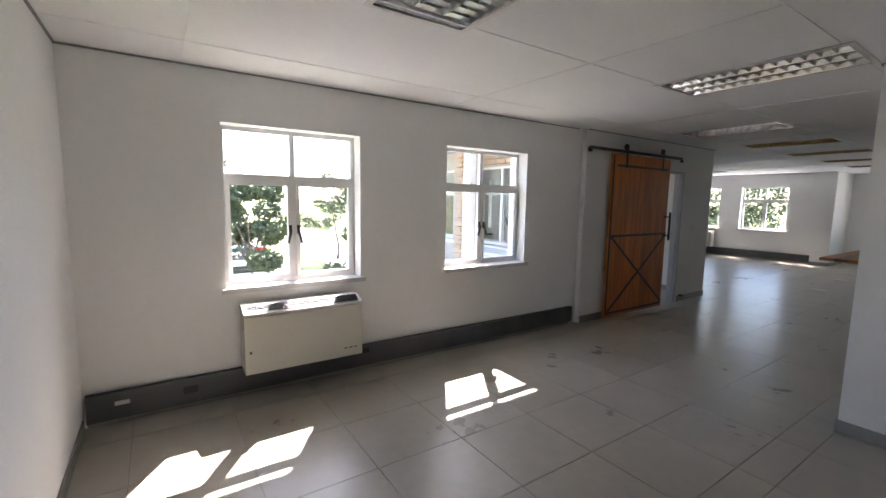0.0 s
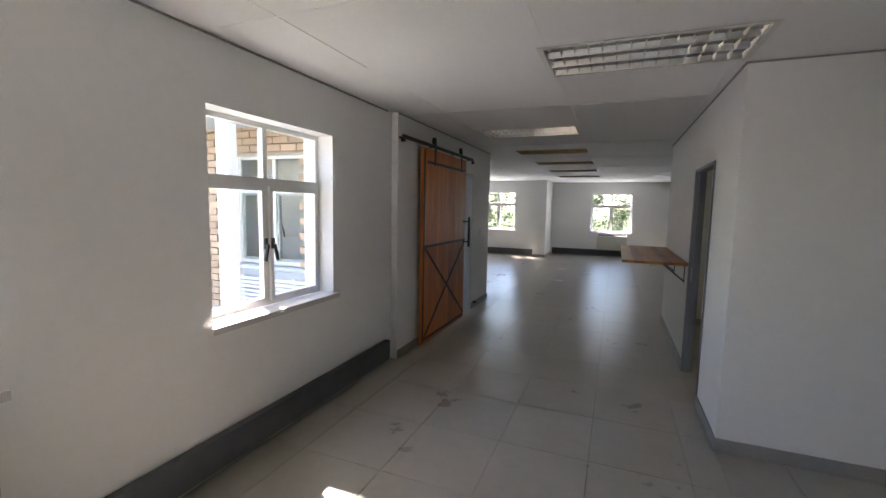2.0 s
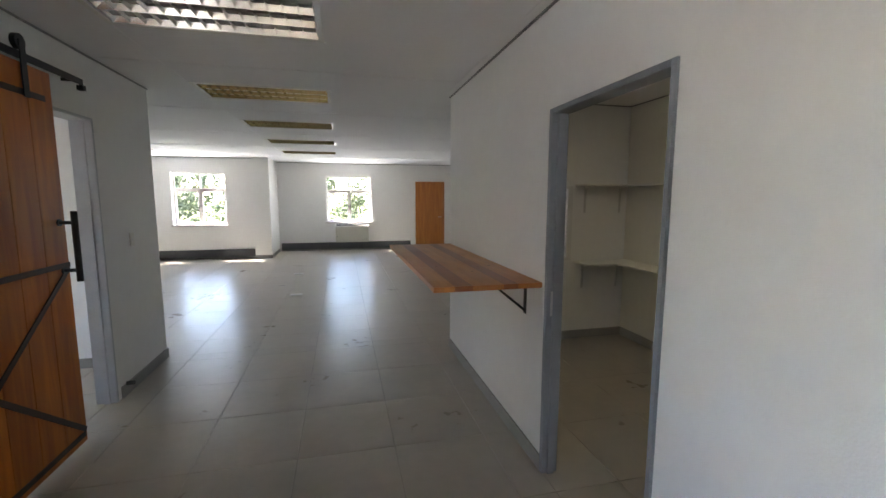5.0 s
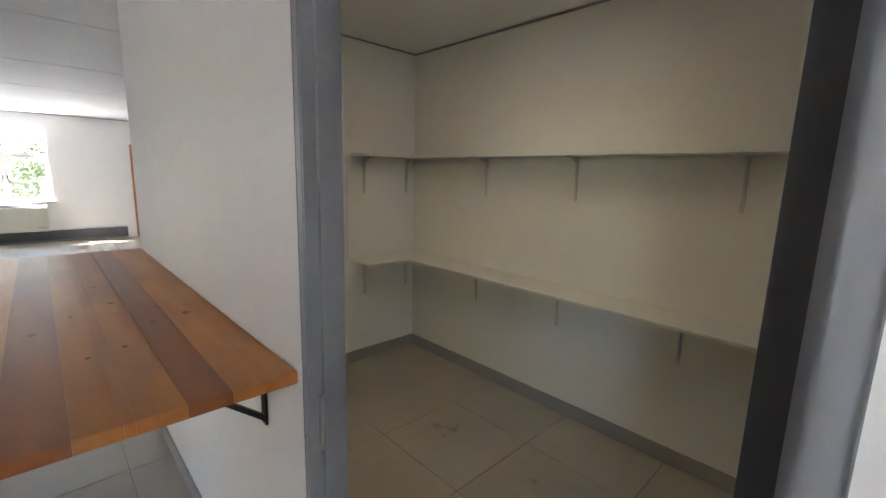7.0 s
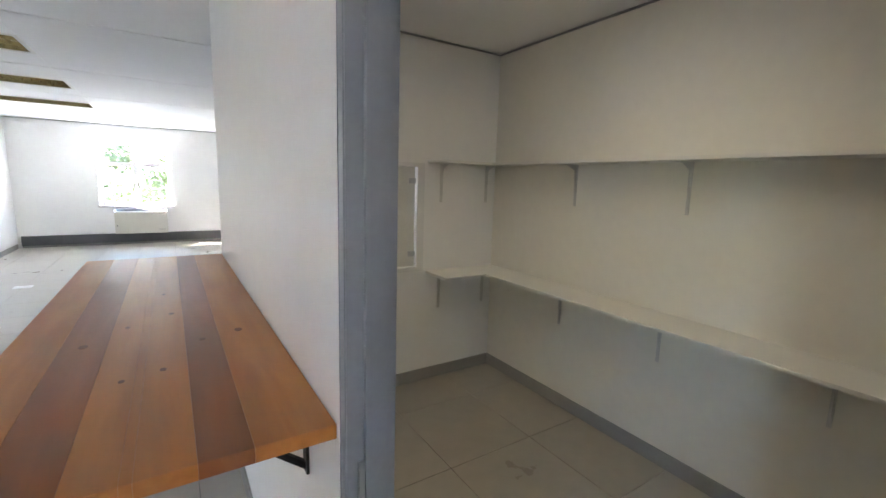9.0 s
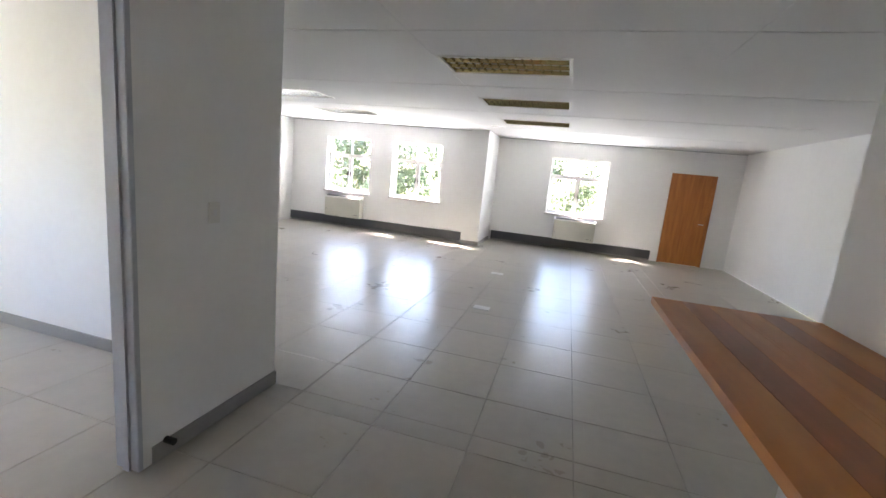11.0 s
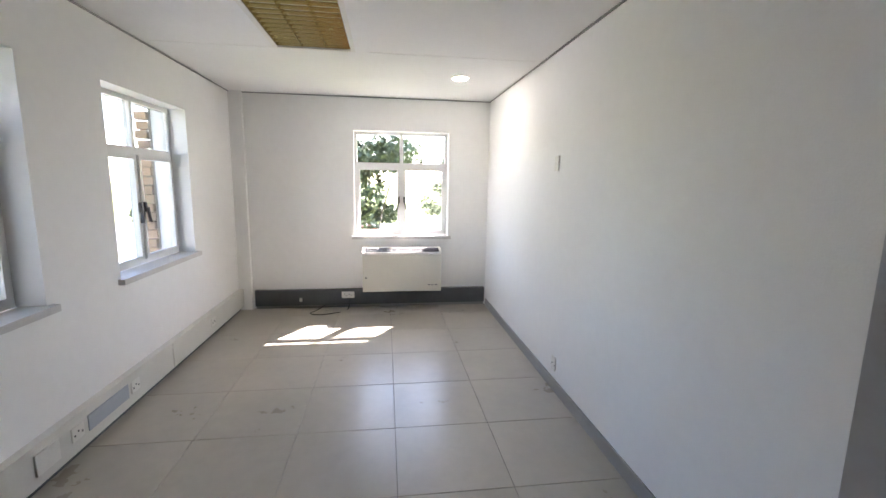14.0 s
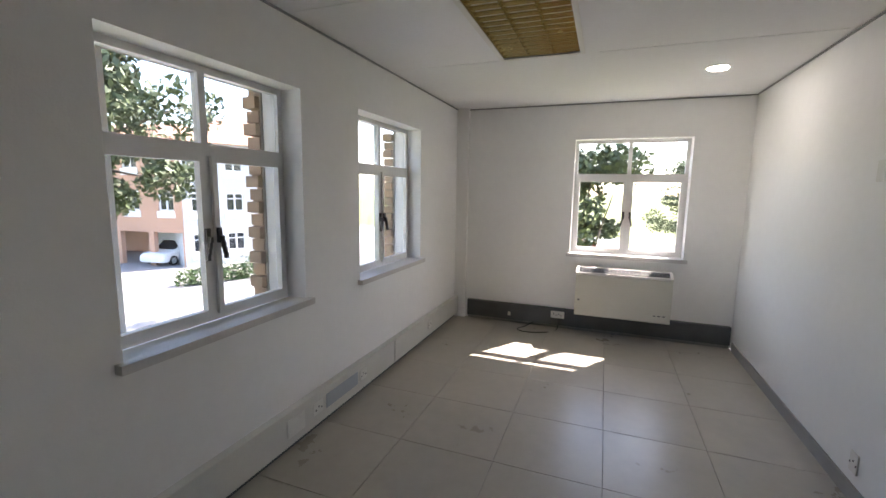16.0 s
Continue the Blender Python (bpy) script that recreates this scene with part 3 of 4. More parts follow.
def door_frame(name, x0, x1, y0, y1, top, material, label, arch=0.035):
    """A steel frame round an opening in a wall of constant x."""
    ob = new(name)
    ob.empty_display_size = 0.1
    tagged(ob, label, "door frame", kind="structure")
    w = 0.022
    for nm, p in (("jamb", (y0 - 0.005, y0 + w)), ("jamb", (y1 - w, y1 + 0.005))):
        bm = bmesh.new()
        bm_box(bm, (x0 - 0.012, p[0], 0.0), (x1 + 0.003, p[1], top))
        part(nm, bm, material, ob, bevel=0.003)
        s = 1 if p[0] < (y0 + y1) / 2 else -1
        q = p[1] if s > 0 else p[0]
        bm = bmesh.new()
        bm_box(bm, ((x0 + x1) / 2 - 0.02, min(q, q + s * 0.012), 0), ((x0 + x1) / 2 + 0.02, max(q, q + s * 0.012), top - w))
        part("door_stop_bead", bm, material, ob)
        bm = bmesh.new()
        r = (p[0] - arch, p[0]) if s > 0 else (p[1], p[1] + arch)
        bm_box(bm, (x0 - 0.012, r[0], 0.0), (x0 - 0.001, r[1], top + arch))
        part("architrave", bm, material, ob, bevel=0.002)
    bm = bmesh.new()
    bm_box(bm, (x0 - 0.012, y0 + w, top - w), (x1 + 0.003, y1 - w, top))
    part("head", bm, material, ob, bevel=0.003)
    bm = bmesh.new()
    bm_box(bm, (x0 - 0.012, y0 - 0.005, top + 0.0005), (x0 - 0.001, y1 + 0.005, top + arch))
    part("architrave", bm, material, ob, bevel=0.002)
    return ob


fr = door_frame("door_frame_store", EWX, EWX + 0.085, 5.185, 6.07, 2.095, STEEL, "blue-grey steel door frame of the store room", 0.004)
bm = bmesh.new()
bm_box(bm, (EWX + 0.012, 6.041, 0.96), (EWX + 0.030, 6.0475, 1.10))
part("strike_plate", bm, METAL, fr, "steel strike plate")
door_frame("door_frame_office", -0.06, 0.07, 6.30, 7.65, 2.20, mat("frame_light_grey", (0.50, 0.52, 0.55), 0.4), "light grey steel frame of the office doorway")

# store door leaf, swung into the store
ld = thing("store_door", (EWX + 0.098, 5.216, 0.0), "dark grey flush door with a steel lever handle, open into the store", "door", rz=-90.5)
bm = bmesh.new()
bm_box(bm, (-0.042, 0.0, 0.008), (0.0, 0.74, 2.01))
part("leaf", bm, DOORDARK, ld, bevel=0.002)
for sx in (-1, 1):
    bm = bmesh.new()
    x = 0.001 if sx > 0 else -0.043
    bm_cyl(bm, (x, 0.68, 1.06), (x + sx * 0.05, 0.68, 1.06), 0.01, n=10)
    bm_cyl(bm, (x + sx * 0.05, 0.69, 1.06), (x + sx * 0.05, 0.57, 1.06), 0.009, n=10)
    bm_box(bm, (min(x, x + sx * 0.006), 0.655, 0.96), (max(x, x + sx * 0.006), 0.705, 1.11))
    part("lever_handle", bm, METAL, ld, "steel lever handle")

# ---------- wall shelf table ----------
tb = thing("wall_counter", (2.32, 6.125, 1.108), "reddish-brown stained plank counter on black brackets, fixed to the wall", "counter")
TL, TW = 2.145, EWX - 2.32 - 0.002
cuts = [0.0, 0.12, 0.224, 0.30, 0.318, 0.407, 0.495, TW]
for k, (a, b) in enumerate(zip(cuts, cuts[1:])):
    bm = bmesh.new()
    bm_box(bm, (a + 0.0002, 0, 0), (b - 0.0002, TL, 0.03))
    part("plank", bm, TABLEDARK if k in (1, 5) else TABLEWOOD, tb, bevel=0.0006)
rng = random.Random(4)
for (kx, ky) in ((0.355, 0.44), (0.275, 0.41), (0.375, 0.93), (0.35, 1.22), (0.26, 0.83), (0.45, 0.62), (0.55, 0.66), (0.17, 0.7)):
    bm = bmesh.new()
    bm_cyl(bm, (0, 0, 0.0301), (0, 0, 0.0306), rng.uniform(0.006, 0.012), n=10)
    for v in bm.verts:
        v.co.y *= 1.5
        v.co.x += kx
        v.co.y += ky
    part("knot", bm, KNOT, tb)
for a in (0.22, 1.05, 1.9):
    bm = bmesh.new()
    bm_box(bm, (TW - 0.008, a - 0.015, -0.21), (TW - 0.001, a + 0.015, -0.001))
    bm_box(bm, (TW - 0.26, a - 0.015, -0.008), (TW - 0.008, a + 0.015, -0.001))
    bm_prism(bm, [(TW - 0.24, -0.008), (TW - 0.22, -0.008), (TW - 0.008, -0.18), (TW - 0.008, -0.20)], 1, a - 0.008, a + 0.008)
    part("bracket", bm, BLACK, tb, "black triangular steel bracket")

# ---------- store shelves ----------
for z, deep, stations in ((1.755, 0.22, (7.35, 6.59, 5.69, 4.95)), (0.895, 0.30, (7.41, 6.66, 5.885, 5.0))):
    sh = thing("wall_shelf", (SE, SN, z), "cream melamine L-shaped wall shelf, empty, on white brackets", "shelf", "store shelves")
    bm = bmesh.new()
    x0 = 4.39 - SE
    bm_prism(bm, [(x0, -0.002), (-0.002, -0.002), (-0.002, ECY + 0.14 - SN), (-deep, ECY + 0.14 - SN), (-deep, -deep), (x0 + 0.02, -deep), (x0, -deep + 0.02)], 2, 0.0, 0.018)
    part("board", bm, SHELFM, sh, bevel=0.002)
    for dx in (4.515 - SE, -0.095):
        bm = bmesh.new()
        bm_box(bm, (dx - 0.012, -deep + 0.03, -0.006), (dx + 0.012, -0.003, -0.001))
        bm_box(bm, (dx - 0.012, -0.007, -0.30), (dx + 0.012, -0.002, -0.006))
        bm_prism(bm, [(-0.10, -0.006), (-0.026, -0.04), (-0.016, -0.20), (-0.007, -0.27), (-0.007, -0.006)], 0, dx - 0.004, dx + 0.004)
        part("bracket", bm, BRKW, sh)
    for y in stations:
        dy = y - SN
        bm = bmesh.new()
        bm_box(bm, (-deep + 0.03, dy - 0.012, -0.006), (-0.003, dy + 0.012, -0.001))
        bm_box(bm, (-0.007, dy - 0.009, -0.28), (-0.002, dy + 0.009, -0.006))
        bm_prism(bm, [(-0.10, -0.006), (-0.026, -0.04), (-0.016, -0.20), (-0.007, -0.27), (-0.007, -0.006)], 1, dy - 0.004, dy + 0.004)
        part("bracket", bm, BRKW, sh)

# hatch in the store's north wall
ha = thing("wall_hatch", (3.70, SN, 0.955), "white flush hatch panel in a grey frame with two hinges", "hatch")
bm = bmesh.new()
for lo, hi in (((-0.03, 0), (0.03, 0.765)), ((0.60, 0), (0.66, 0.765)), ((-0.03, -0.035), (0.66, 0.0)), ((-0.03, 0.765), (0.66, 0.795))):
    bm_box(bm, (lo[0], -0.012, lo[1]), (hi[0], 0.0 - 0.001, hi[1]))
part("frame", bm, WINF, ha)
box_part("panel", (0.031, 0.03, 0.001), (0.599, 0.05, 0.764), PLASTIC, ha)
for z in (0.10, 0.66):
    bm = bmesh.new()
    bm_box(bm, (0.545, 0.012, z - 0.02), (0.598, 0.029, z + 0.02))
    bm_cyl(bm, (0.565, 0.010, z - 0.016), (0.565, 0.010, z + 0.016), 0.012, n=10)
    part("hinge", bm, METAL, ha)


# ---------- sockets, switches ----------
def plate(name, at, rz, w, h, label, cat, holes=0, rocker=False):
    ob = thing(name, at, label, cat, rz=rz)
    bm = bmesh.new()
    bm_box(bm, (-w / 2, 0.0005, -h / 2), (w / 2, 0.009, h / 2))
    part("cover", bm, PLASTIC, ob, bevel=0.002)
    for k in range(holes):
        bm = bmesh.new()
        cx = (k - (holes - 1) / 2) * 0.03
        bm_cyl(bm, (cx, 0.0092, 0.008 if k % 2 else -0.008), (cx, 0.011, 0.008 if k % 2 else -0.008), 0.006, n=8)
        part("socket_hole", bm, BLACK, ob)
    if rocker:
        bm = bmesh.new()
        bm_box(bm, (-0.012, 0.0092, -0.018), (0.012, 0.013, 0.018))
        part("rocker", bm, WINF, ob, bevel=0.001)
    return ob


plate("light_switch", (0.07, 8.09, 1.262), -90, 0.075, 0.115, "ivory light switch beside the doorway", "switch", rocker=True)
plate("blank_plate", (-2.95, BN, 1.785), 180, 0.075, 0.115, "white blanking plate on the office wall", "plate")
plate("wall_socket", (-2.795, BN, 0.215), 180, 0.075, 0.115, "white wall socket low on the office wall", "socket", 3)
BLUEGREY = mat("socket_strip_blue_grey", (0.40, 0.44, 0.48), 0.45, var=0.05)
for x in (-4.21, -2.815, -2.24):
    plate("trunking_socket", (x, BS + 0.055, 0.175), 0, 0.10, 0.085, "ivory socket set in the cream trunking", "socket", 3)
plate("trunking_cover", (-2.02, BS + 0.055, 0.17), 0, 0.16, 0.12, "ivory blank cover plate on the cream trunking", "cover plate")
plate("trunking_cover", (-3.38, BS + 0.055, 0.165), 0, 0.03, 0.20, "cream joint strip on the cable trunking", "cover plate").children[0].data.materials[0] = TRUNKW
strip = plate("socket_strip", (-2.53, BS + 0.055, 0.175), 0, 0.40, 0.10, "blue-grey socket strip set in the cream trunking", "socket strip")
strip.children[0].data.materials[0] = BLUEGREY
plate("trunking_socket", (BW + 0.06, 6.68, 0.175), -90, 0.16, 0.085, "white double socket on the dark trunking", "socket", 4)
plate("trunking_socket", (BW + 0.06, 6.09, 0.12), -90, 0.035, 0.05, "small white outlet on the dark trunking", "socket")
plate("trunking_socket", (0.06, 0.45, 0.16), -90, 0.10, 0.06, "dark damaged outlet on the grey trunking", "socket", 2).children[0].data.materials[0] = BLACK
plate("trunking_socket", (0.06, 0.02, 0.165), -90, 0.09, 0.03, "paint-chipped patch plate on the grey trunking", "socket")
plate("trunking_socket", (0.06, 1.93, 0.20), -90, 0.07, 0.05, "dark outlet on the grey trunking", "socket", 2).children[0].data.materials[0] = BLACK
for x, y in ((1.07, 11.25), (0.93, 13.3)):
    ob = thing("floor_box", (x, y, 0.002), "white floor socket cover in the tiles", "floor socket")
    bm = bmesh.new()
    bm_box(bm, (-0.10, -0.07, 0.0), (0.10, 0.07, 0.008))
    part("lid", bm, WINF, ob, bevel=0.002)

# cable on the office floor
cu = bpy.data.curves.new("cable", "CURVE")
cu.dimensions, cu.bevel_depth = "3D", 0.005
sp = cu.splines.new("BEZIER")
pts = [(BW + 0.062, 6.40, 0.05), (BW + 0.15, 6.30, 0.006), (BW + 0.30, 6.25, 0.006), (BW + 0.28, 6.55, 0.006), (BW + 0.12, 6.68, 0.006), (BW + 0.07, 6.70, 0.13)]
sp.bezier_points.add(len(pts) - 1)
for b, p in zip(sp.bezier_points, pts):
    b.co, b.handle_left_type, b.handle_right_type = p, "AUTO", "AUTO"
cu.materials.append(BLACK)
tagged(new("cable", cu), "loose black cable lying on the tiles by the trunking", "cable")

# far wooden door
fd = thing("wooden_door", (4.18, YC, 0.0), "closed orange-brown wooden door in the far wall", "door")
box_part("leaf", (0.04, -0.03, 0.01), (0.86, -0.005, 2.06), ORANGEDOOR, fd, bevel=0.002)
bm = bmesh.new()
for lo, hi in (((-0.02, 0), (0.04, 2.12)), ((0.86, 0), (0.92, 2.12)), ((0.04, 2.06), (0.86, 2.12))):
    bm_box(bm, (lo[0], -0.04, lo[1]), (hi[0], -0.001, hi[1]))
part("frame", bm, ORANGEDOOR, fd)
bm = bmesh.new()
bm_cyl(bm, (0.80, -0.08, 1.0), (0.80, -0.031, 1.0), 0.01, n=8)
bm_cyl(bm, (0.80, -0.08, 1.0), (0.70, -0.08, 1.0), 0.009, n=8)
part("lever_handle", bm, METAL, fd)


# ---------- outdoors ----------
bm = bmesh.new()
v = [bm.verts.new(p) for p in ((-900, -900, GZ), (900, -900, GZ), (900, 900, GZ), (-900, 900, GZ))]
bm.faces.new(v)
struct("ground", bm, GRASS, "sunlit lawn round the building", "lawn")


def patch(name, pts, z, material, label):
    bm = bmesh.new()
    bm_prism(bm, pts, 2, GZ - 0.2, GZ + z)
    return struct(name, bm, material, label, "paving")


patch("road_yard", [(-50, -30), (-3, -30), (-3, 3.2), (-9, 4.4), (-20, 7.0), (-50, 9.5)], 0.02, PAVE, "pale paved yard in the sun")
patch("road_drive", [(-60, 16), (-14, 8.6), (-12.5, 11.8), (-60, 21)], 0.024, PAVE, "pale driveway across the lawn")
patch("road_north", [(-60, 32), (60, 32), (60, 40), (-60, 40)], 0.024, PAVE, "pale road behind the trees")

# ledge and slats below the office window, seen from the corridor window
bm = bmesh.new()
bm_box(bm, (-4.0, 4.30, 0.25), (-0.32, BS - 0.33, 0.36))
struct("ledge", bm, HWHITE, "white ledge outside below the office windows", "ledge")
pn = thing("spandrel_panel", (-1.95, BS - 0.445, 0.362), "grey-blue plaster panel below the office window", "panel")
box_part("board", (0.0, 0.0, 0.0), (1.62, 0.02, 0.53), PLASTER, pn)
sl = thing("louvre_grille", (-1.93, BS - 0.50, 0.362), "white slatted louvre grille below the office window", "grille")
for a in (0.0, 0.78, 1.55):
    box_part("post", (a, 0.03, 0.0), (a + 0.03, 0.05, 0.46), HWHITE, sl)
for k in range(9):
    bm = bmesh.new()
    bm_prism(bm, [(0.0, 0.012 + 0.05 * k), (0.028, 0.036 + 0.05 * k), (0.028, 0.044 + 0.05 * k), (0.0, 0.020 + 0.05 * k)], 0, 0.0, 1.58)
    part("slat", bm, HWHITE, sl)
po = thing("eaves_post", (-1.57, 4.40, 0.361), "white square post under the eaves", "post")
box_part("shaft", (-0.085, -0.06, 0.0), (0.085, 0.06, 2.196), HWHITE, po, bevel=0.006)

# eaves round the outside of the building
bm = bmesh.new()
bm_box(bm, (BW - 0.615, 4.30, 2.56), (-0.615, BS - 0.301, 2.66))
bm_box(bm, (-0.615, YS - 0.75, 2.56), (-0.301, BS - 0.301, 2.66))
bm_box(bm, (BW - 0.615, BS - 0.301, 2.56), (BW - 0.301, YN + 0.30, 2.66))
struct("eaves", bm, PLASTER, "grey-blue boxed eaves along the roof edge", "eaves")

# brick skin of the office wing, brick by brick round its windows
bw = thing("brick_skin", (0, BS - 0.302, 0), "buff face brick skin outside the office wing", "brick wall")
bm = bmesh.new()
slab(bm, 1, -0.012, 0.0, -4.6, -0.31, 0.36, 3.0, [(S1[0] + 0.01, S1[1] - 0.01, 0.86, WT - 0.01), (S2[0] + 0.01, S2[1] - 0.01, 0.86, WT - 0.01)])
part("mortar_bed", bm, MORTAR, bw)
bm = bmesh.new()
bm_box(bm, (0, 0, 0), (0.218, 0.10, 0.072))
full = finish(bm, "brick", BRICK)
bm = bmesh.new()
bm_box(bm, (0, 0, 0), (0.10, 0.10, 0.072))
half = finish(bm, "brick_half", BRICK)
count = 0
for j in range(31):
    z = 0.37 + j * 0.083
    x = -0.32 - (0.114 if j % 2 else 0)
    while x - 0.22 > -2.75 and count < 300:
        a0, a1 = x - 0.218, x
        x -= 0.229
        if z + 0.07 > 0.86 and z < WT and any(a1 > w[0] - 0.0 and a0 < w[1] + 0.0 for w in (S1, S2)):
            for w in (S1, S2):
                if a0 < w[1] < a1 and a1 - w[1] > 0.104:
                    b = new("brick", half)
                    b.parent, b.location = bw, (w[1] + 0.003, -0.115, z)
                    count += 1
                if a0 < w[0] < a1 and w[0] - a0 > 0.104:
                    b = new("brick", half)
                    b.parent, b.location = bw, (w[0] - 0.103, -0.115, z)
                    count += 1
            continue
        b = new("brick", full)
        b.parent, b.location = bw, (a0, -0.115, z)
        count += 1
# brick jambs outside the office windows
for k, w in enumerate((S1, S2)):
    jb = thing("brick_jamb", (w[0], BS - 0.302, 0.9), "buff brick jamb outside the office window", "brick jamb", "brick jambs")
    for j in range(16):
        b = new("brick", half)
        b.parent, b.location = jb, (-0.085 + (0.03 if j % 2 else 0.0), -0.118, j * 0.083)


def leaf_mesh(name, seeds, count, size, material, squash=1.0):
    """Small folded leaves scattered in clumps round the given centres (x, y, z, radius)."""
    r = np.random.RandomState(len(seeds) * 7 + count)
    vs, fs = [], []
    for cx, cy, cz, rad in seeds:
        for _ in range(count):
            d = r.normal(size=3)
            d /= np.linalg.norm(d)
            p = np.array((cx, cy, cz)) + d * rad * r.uniform(0.35, 1.0) ** 0.6 * np.array((1, 1, squash))
            u = r.normal(size=3)
            u /= np.linalg.norm(u)
            w = np.cross(u, r.normal(size=3))
            w /= np.linalg.norm(w)
            s = size * r.uniform(0.6, 1.3)
            i = len(vs)
            vs += [tuple(p - u * s), tuple(p + w * s * 0.5), tuple(p + u * s), tuple(p - w * s * 0.5)]
            fs.append((i, i + 1, i + 2, i + 3))
    me = bpy.data.meshes.new(name)
    me.from_pydata(vs, [], fs)
    me.materials.append(material)
    return me


def tree(x, y, h, spread, seed, clumps=30, count=260, label="leafy garden tree on the lawn", lean=0.3, low=0.45, size=0.085):
    r = random.Random(seed)
    ob = thing("tree", (x, y, GZ), label, "tree", "garden trees")
    bm = bmesh.new()
    pts = [Vector((0, 0, -0.1))]
    for k in range(1, 5):
        pts.append(Vector((lean * math.sin(k * 1.1) * spread * 0.3, lean * math.cos(k * 0.9) * spread * 0.15, h * low * k / 4)))
    r0 = 0.035 * h ** 0.9 * 0.55
    for k in range(4):
        bm_cyl(bm, pts[k], pts[k + 1], r0 * (1 - 0.15 * k), r0 * (1 - 0.15 * (k + 1)), 9)
    top = pts[-1]
    seeds = []
    for k in range(clumps):
        a = r.uniform(0, 2 * math.pi)
        e = r.uniform(-0.15, 1.0)
        d = spread * r.uniform(0.35, 1.0) * math.cos(e * 1.1)
        c = top + Vector((math.cos(a) * d, math.sin(a) * d, e * (h * (1 - low)) * 0.9))
        seeds.append((c.x, c.y, c.z, spread * r.uniform(0.18, 0.34)))
        if k % 3 == 0:
            m = top.lerp(c, 0.5) + Vector((0, 0, 0.2))
            bm_cyl(bm, top, m, r0 * 0.35, r0 * 0.2, 6)
            bm_cyl(bm, m, c, r0 * 0.2, r0 * 0.06, 5)
    part("trunk", bm, BARK, ob, smooth=True)
    cr = new("crown", leaf_mesh("crown", seeds, count, size, LEAF, 0.75))
    cr.parent = ob
    return ob


tree(-10.4, 3.0, 5.9, 1.6, 1, label="leafy tree with a curved trunk on the lawn", lean=1.2, low=0.45)
tree(-13.0, 2.2, 7.0, 1.6, 2, 16, 60, "thin sparse tree on the lawn", 0.5, 0.5)
tree(-30, 12.5, 7.0, 2.6, 3)
tree(-33, 21, 7.0, 3.0, 4)
tree(-9.6, 6.9, 6.1, 1.9, 5, 28, 280, "leafy tree outside the office end window", 0.8, 0.4)
tree(-20, 12.6, 7.4, 2.5, 6, 20, 60, "sparse tree with bare branches", 0.6, 0.45)
tree(-3.9, -1.2, 8.0, 2.4, 7, 34, 420, "tall dense tree close to the office window", 0.5, 0.62, 0.075)
tree(-15, -4.5, 9.5, 1.4, 8, 18, 60, "tall slender tree beyond the yard", 0.5, 0.5)
for k, (x, y, h) in enumerate(((-9, 25.5, 8.0), (-4.6, 24, 6.8), (-1.5, 28, 7.0), (2.6, 26.5, 7.2), (6.5, 29, 7.0), (-13, 30, 8.0), (-5.8, 22.5, 7.0))):
    tree(x, y, h, 2.6, 20 + k, 26, 220, "leafy tree north of the building", 0.5, 0.4)


def hedge(pts, rad, label):
    ob = thing("hedge", (0, 0, GZ), label, "hedge", "hedges")
    seeds = []
    r = random.Random(len(pts))
    for (x0, y0), (x1, y1) in zip(pts, pts[1:]):
        nn = max(2, int(math.hypot(x1 - x0, y1 - y0) / (rad * 0.8)))
        for k in range(nn):
            t = k / nn
            seeds.append((x0 + (x1 - x0) * t, y0 + (y1 - y0) * t, rad * r.uniform(0.55, 0.8), rad))
    cr = new("foliage", leaf_mesh("foliage", seeds, 220, 0.10, LEAF2))
    cr.parent = ob


hedge([(-14.9, -12.2), (-16.3, -11.6), (-18.3, -11.0)], 0.55, "low clipped hedge beside the yard")
hedge([(-17.9, -10.6), (-18.9, -10.2)], 0.95, "round clipped shrub beside the yard")
hedge([(-13.5, 13.2), (-20, 15.3), (-27, 17.0)], 0.6, "low hedge along the driveway")
hedge([(-5.5, 3.2), (-7.5, 3.6)], 0.3, "low bushes below the window")


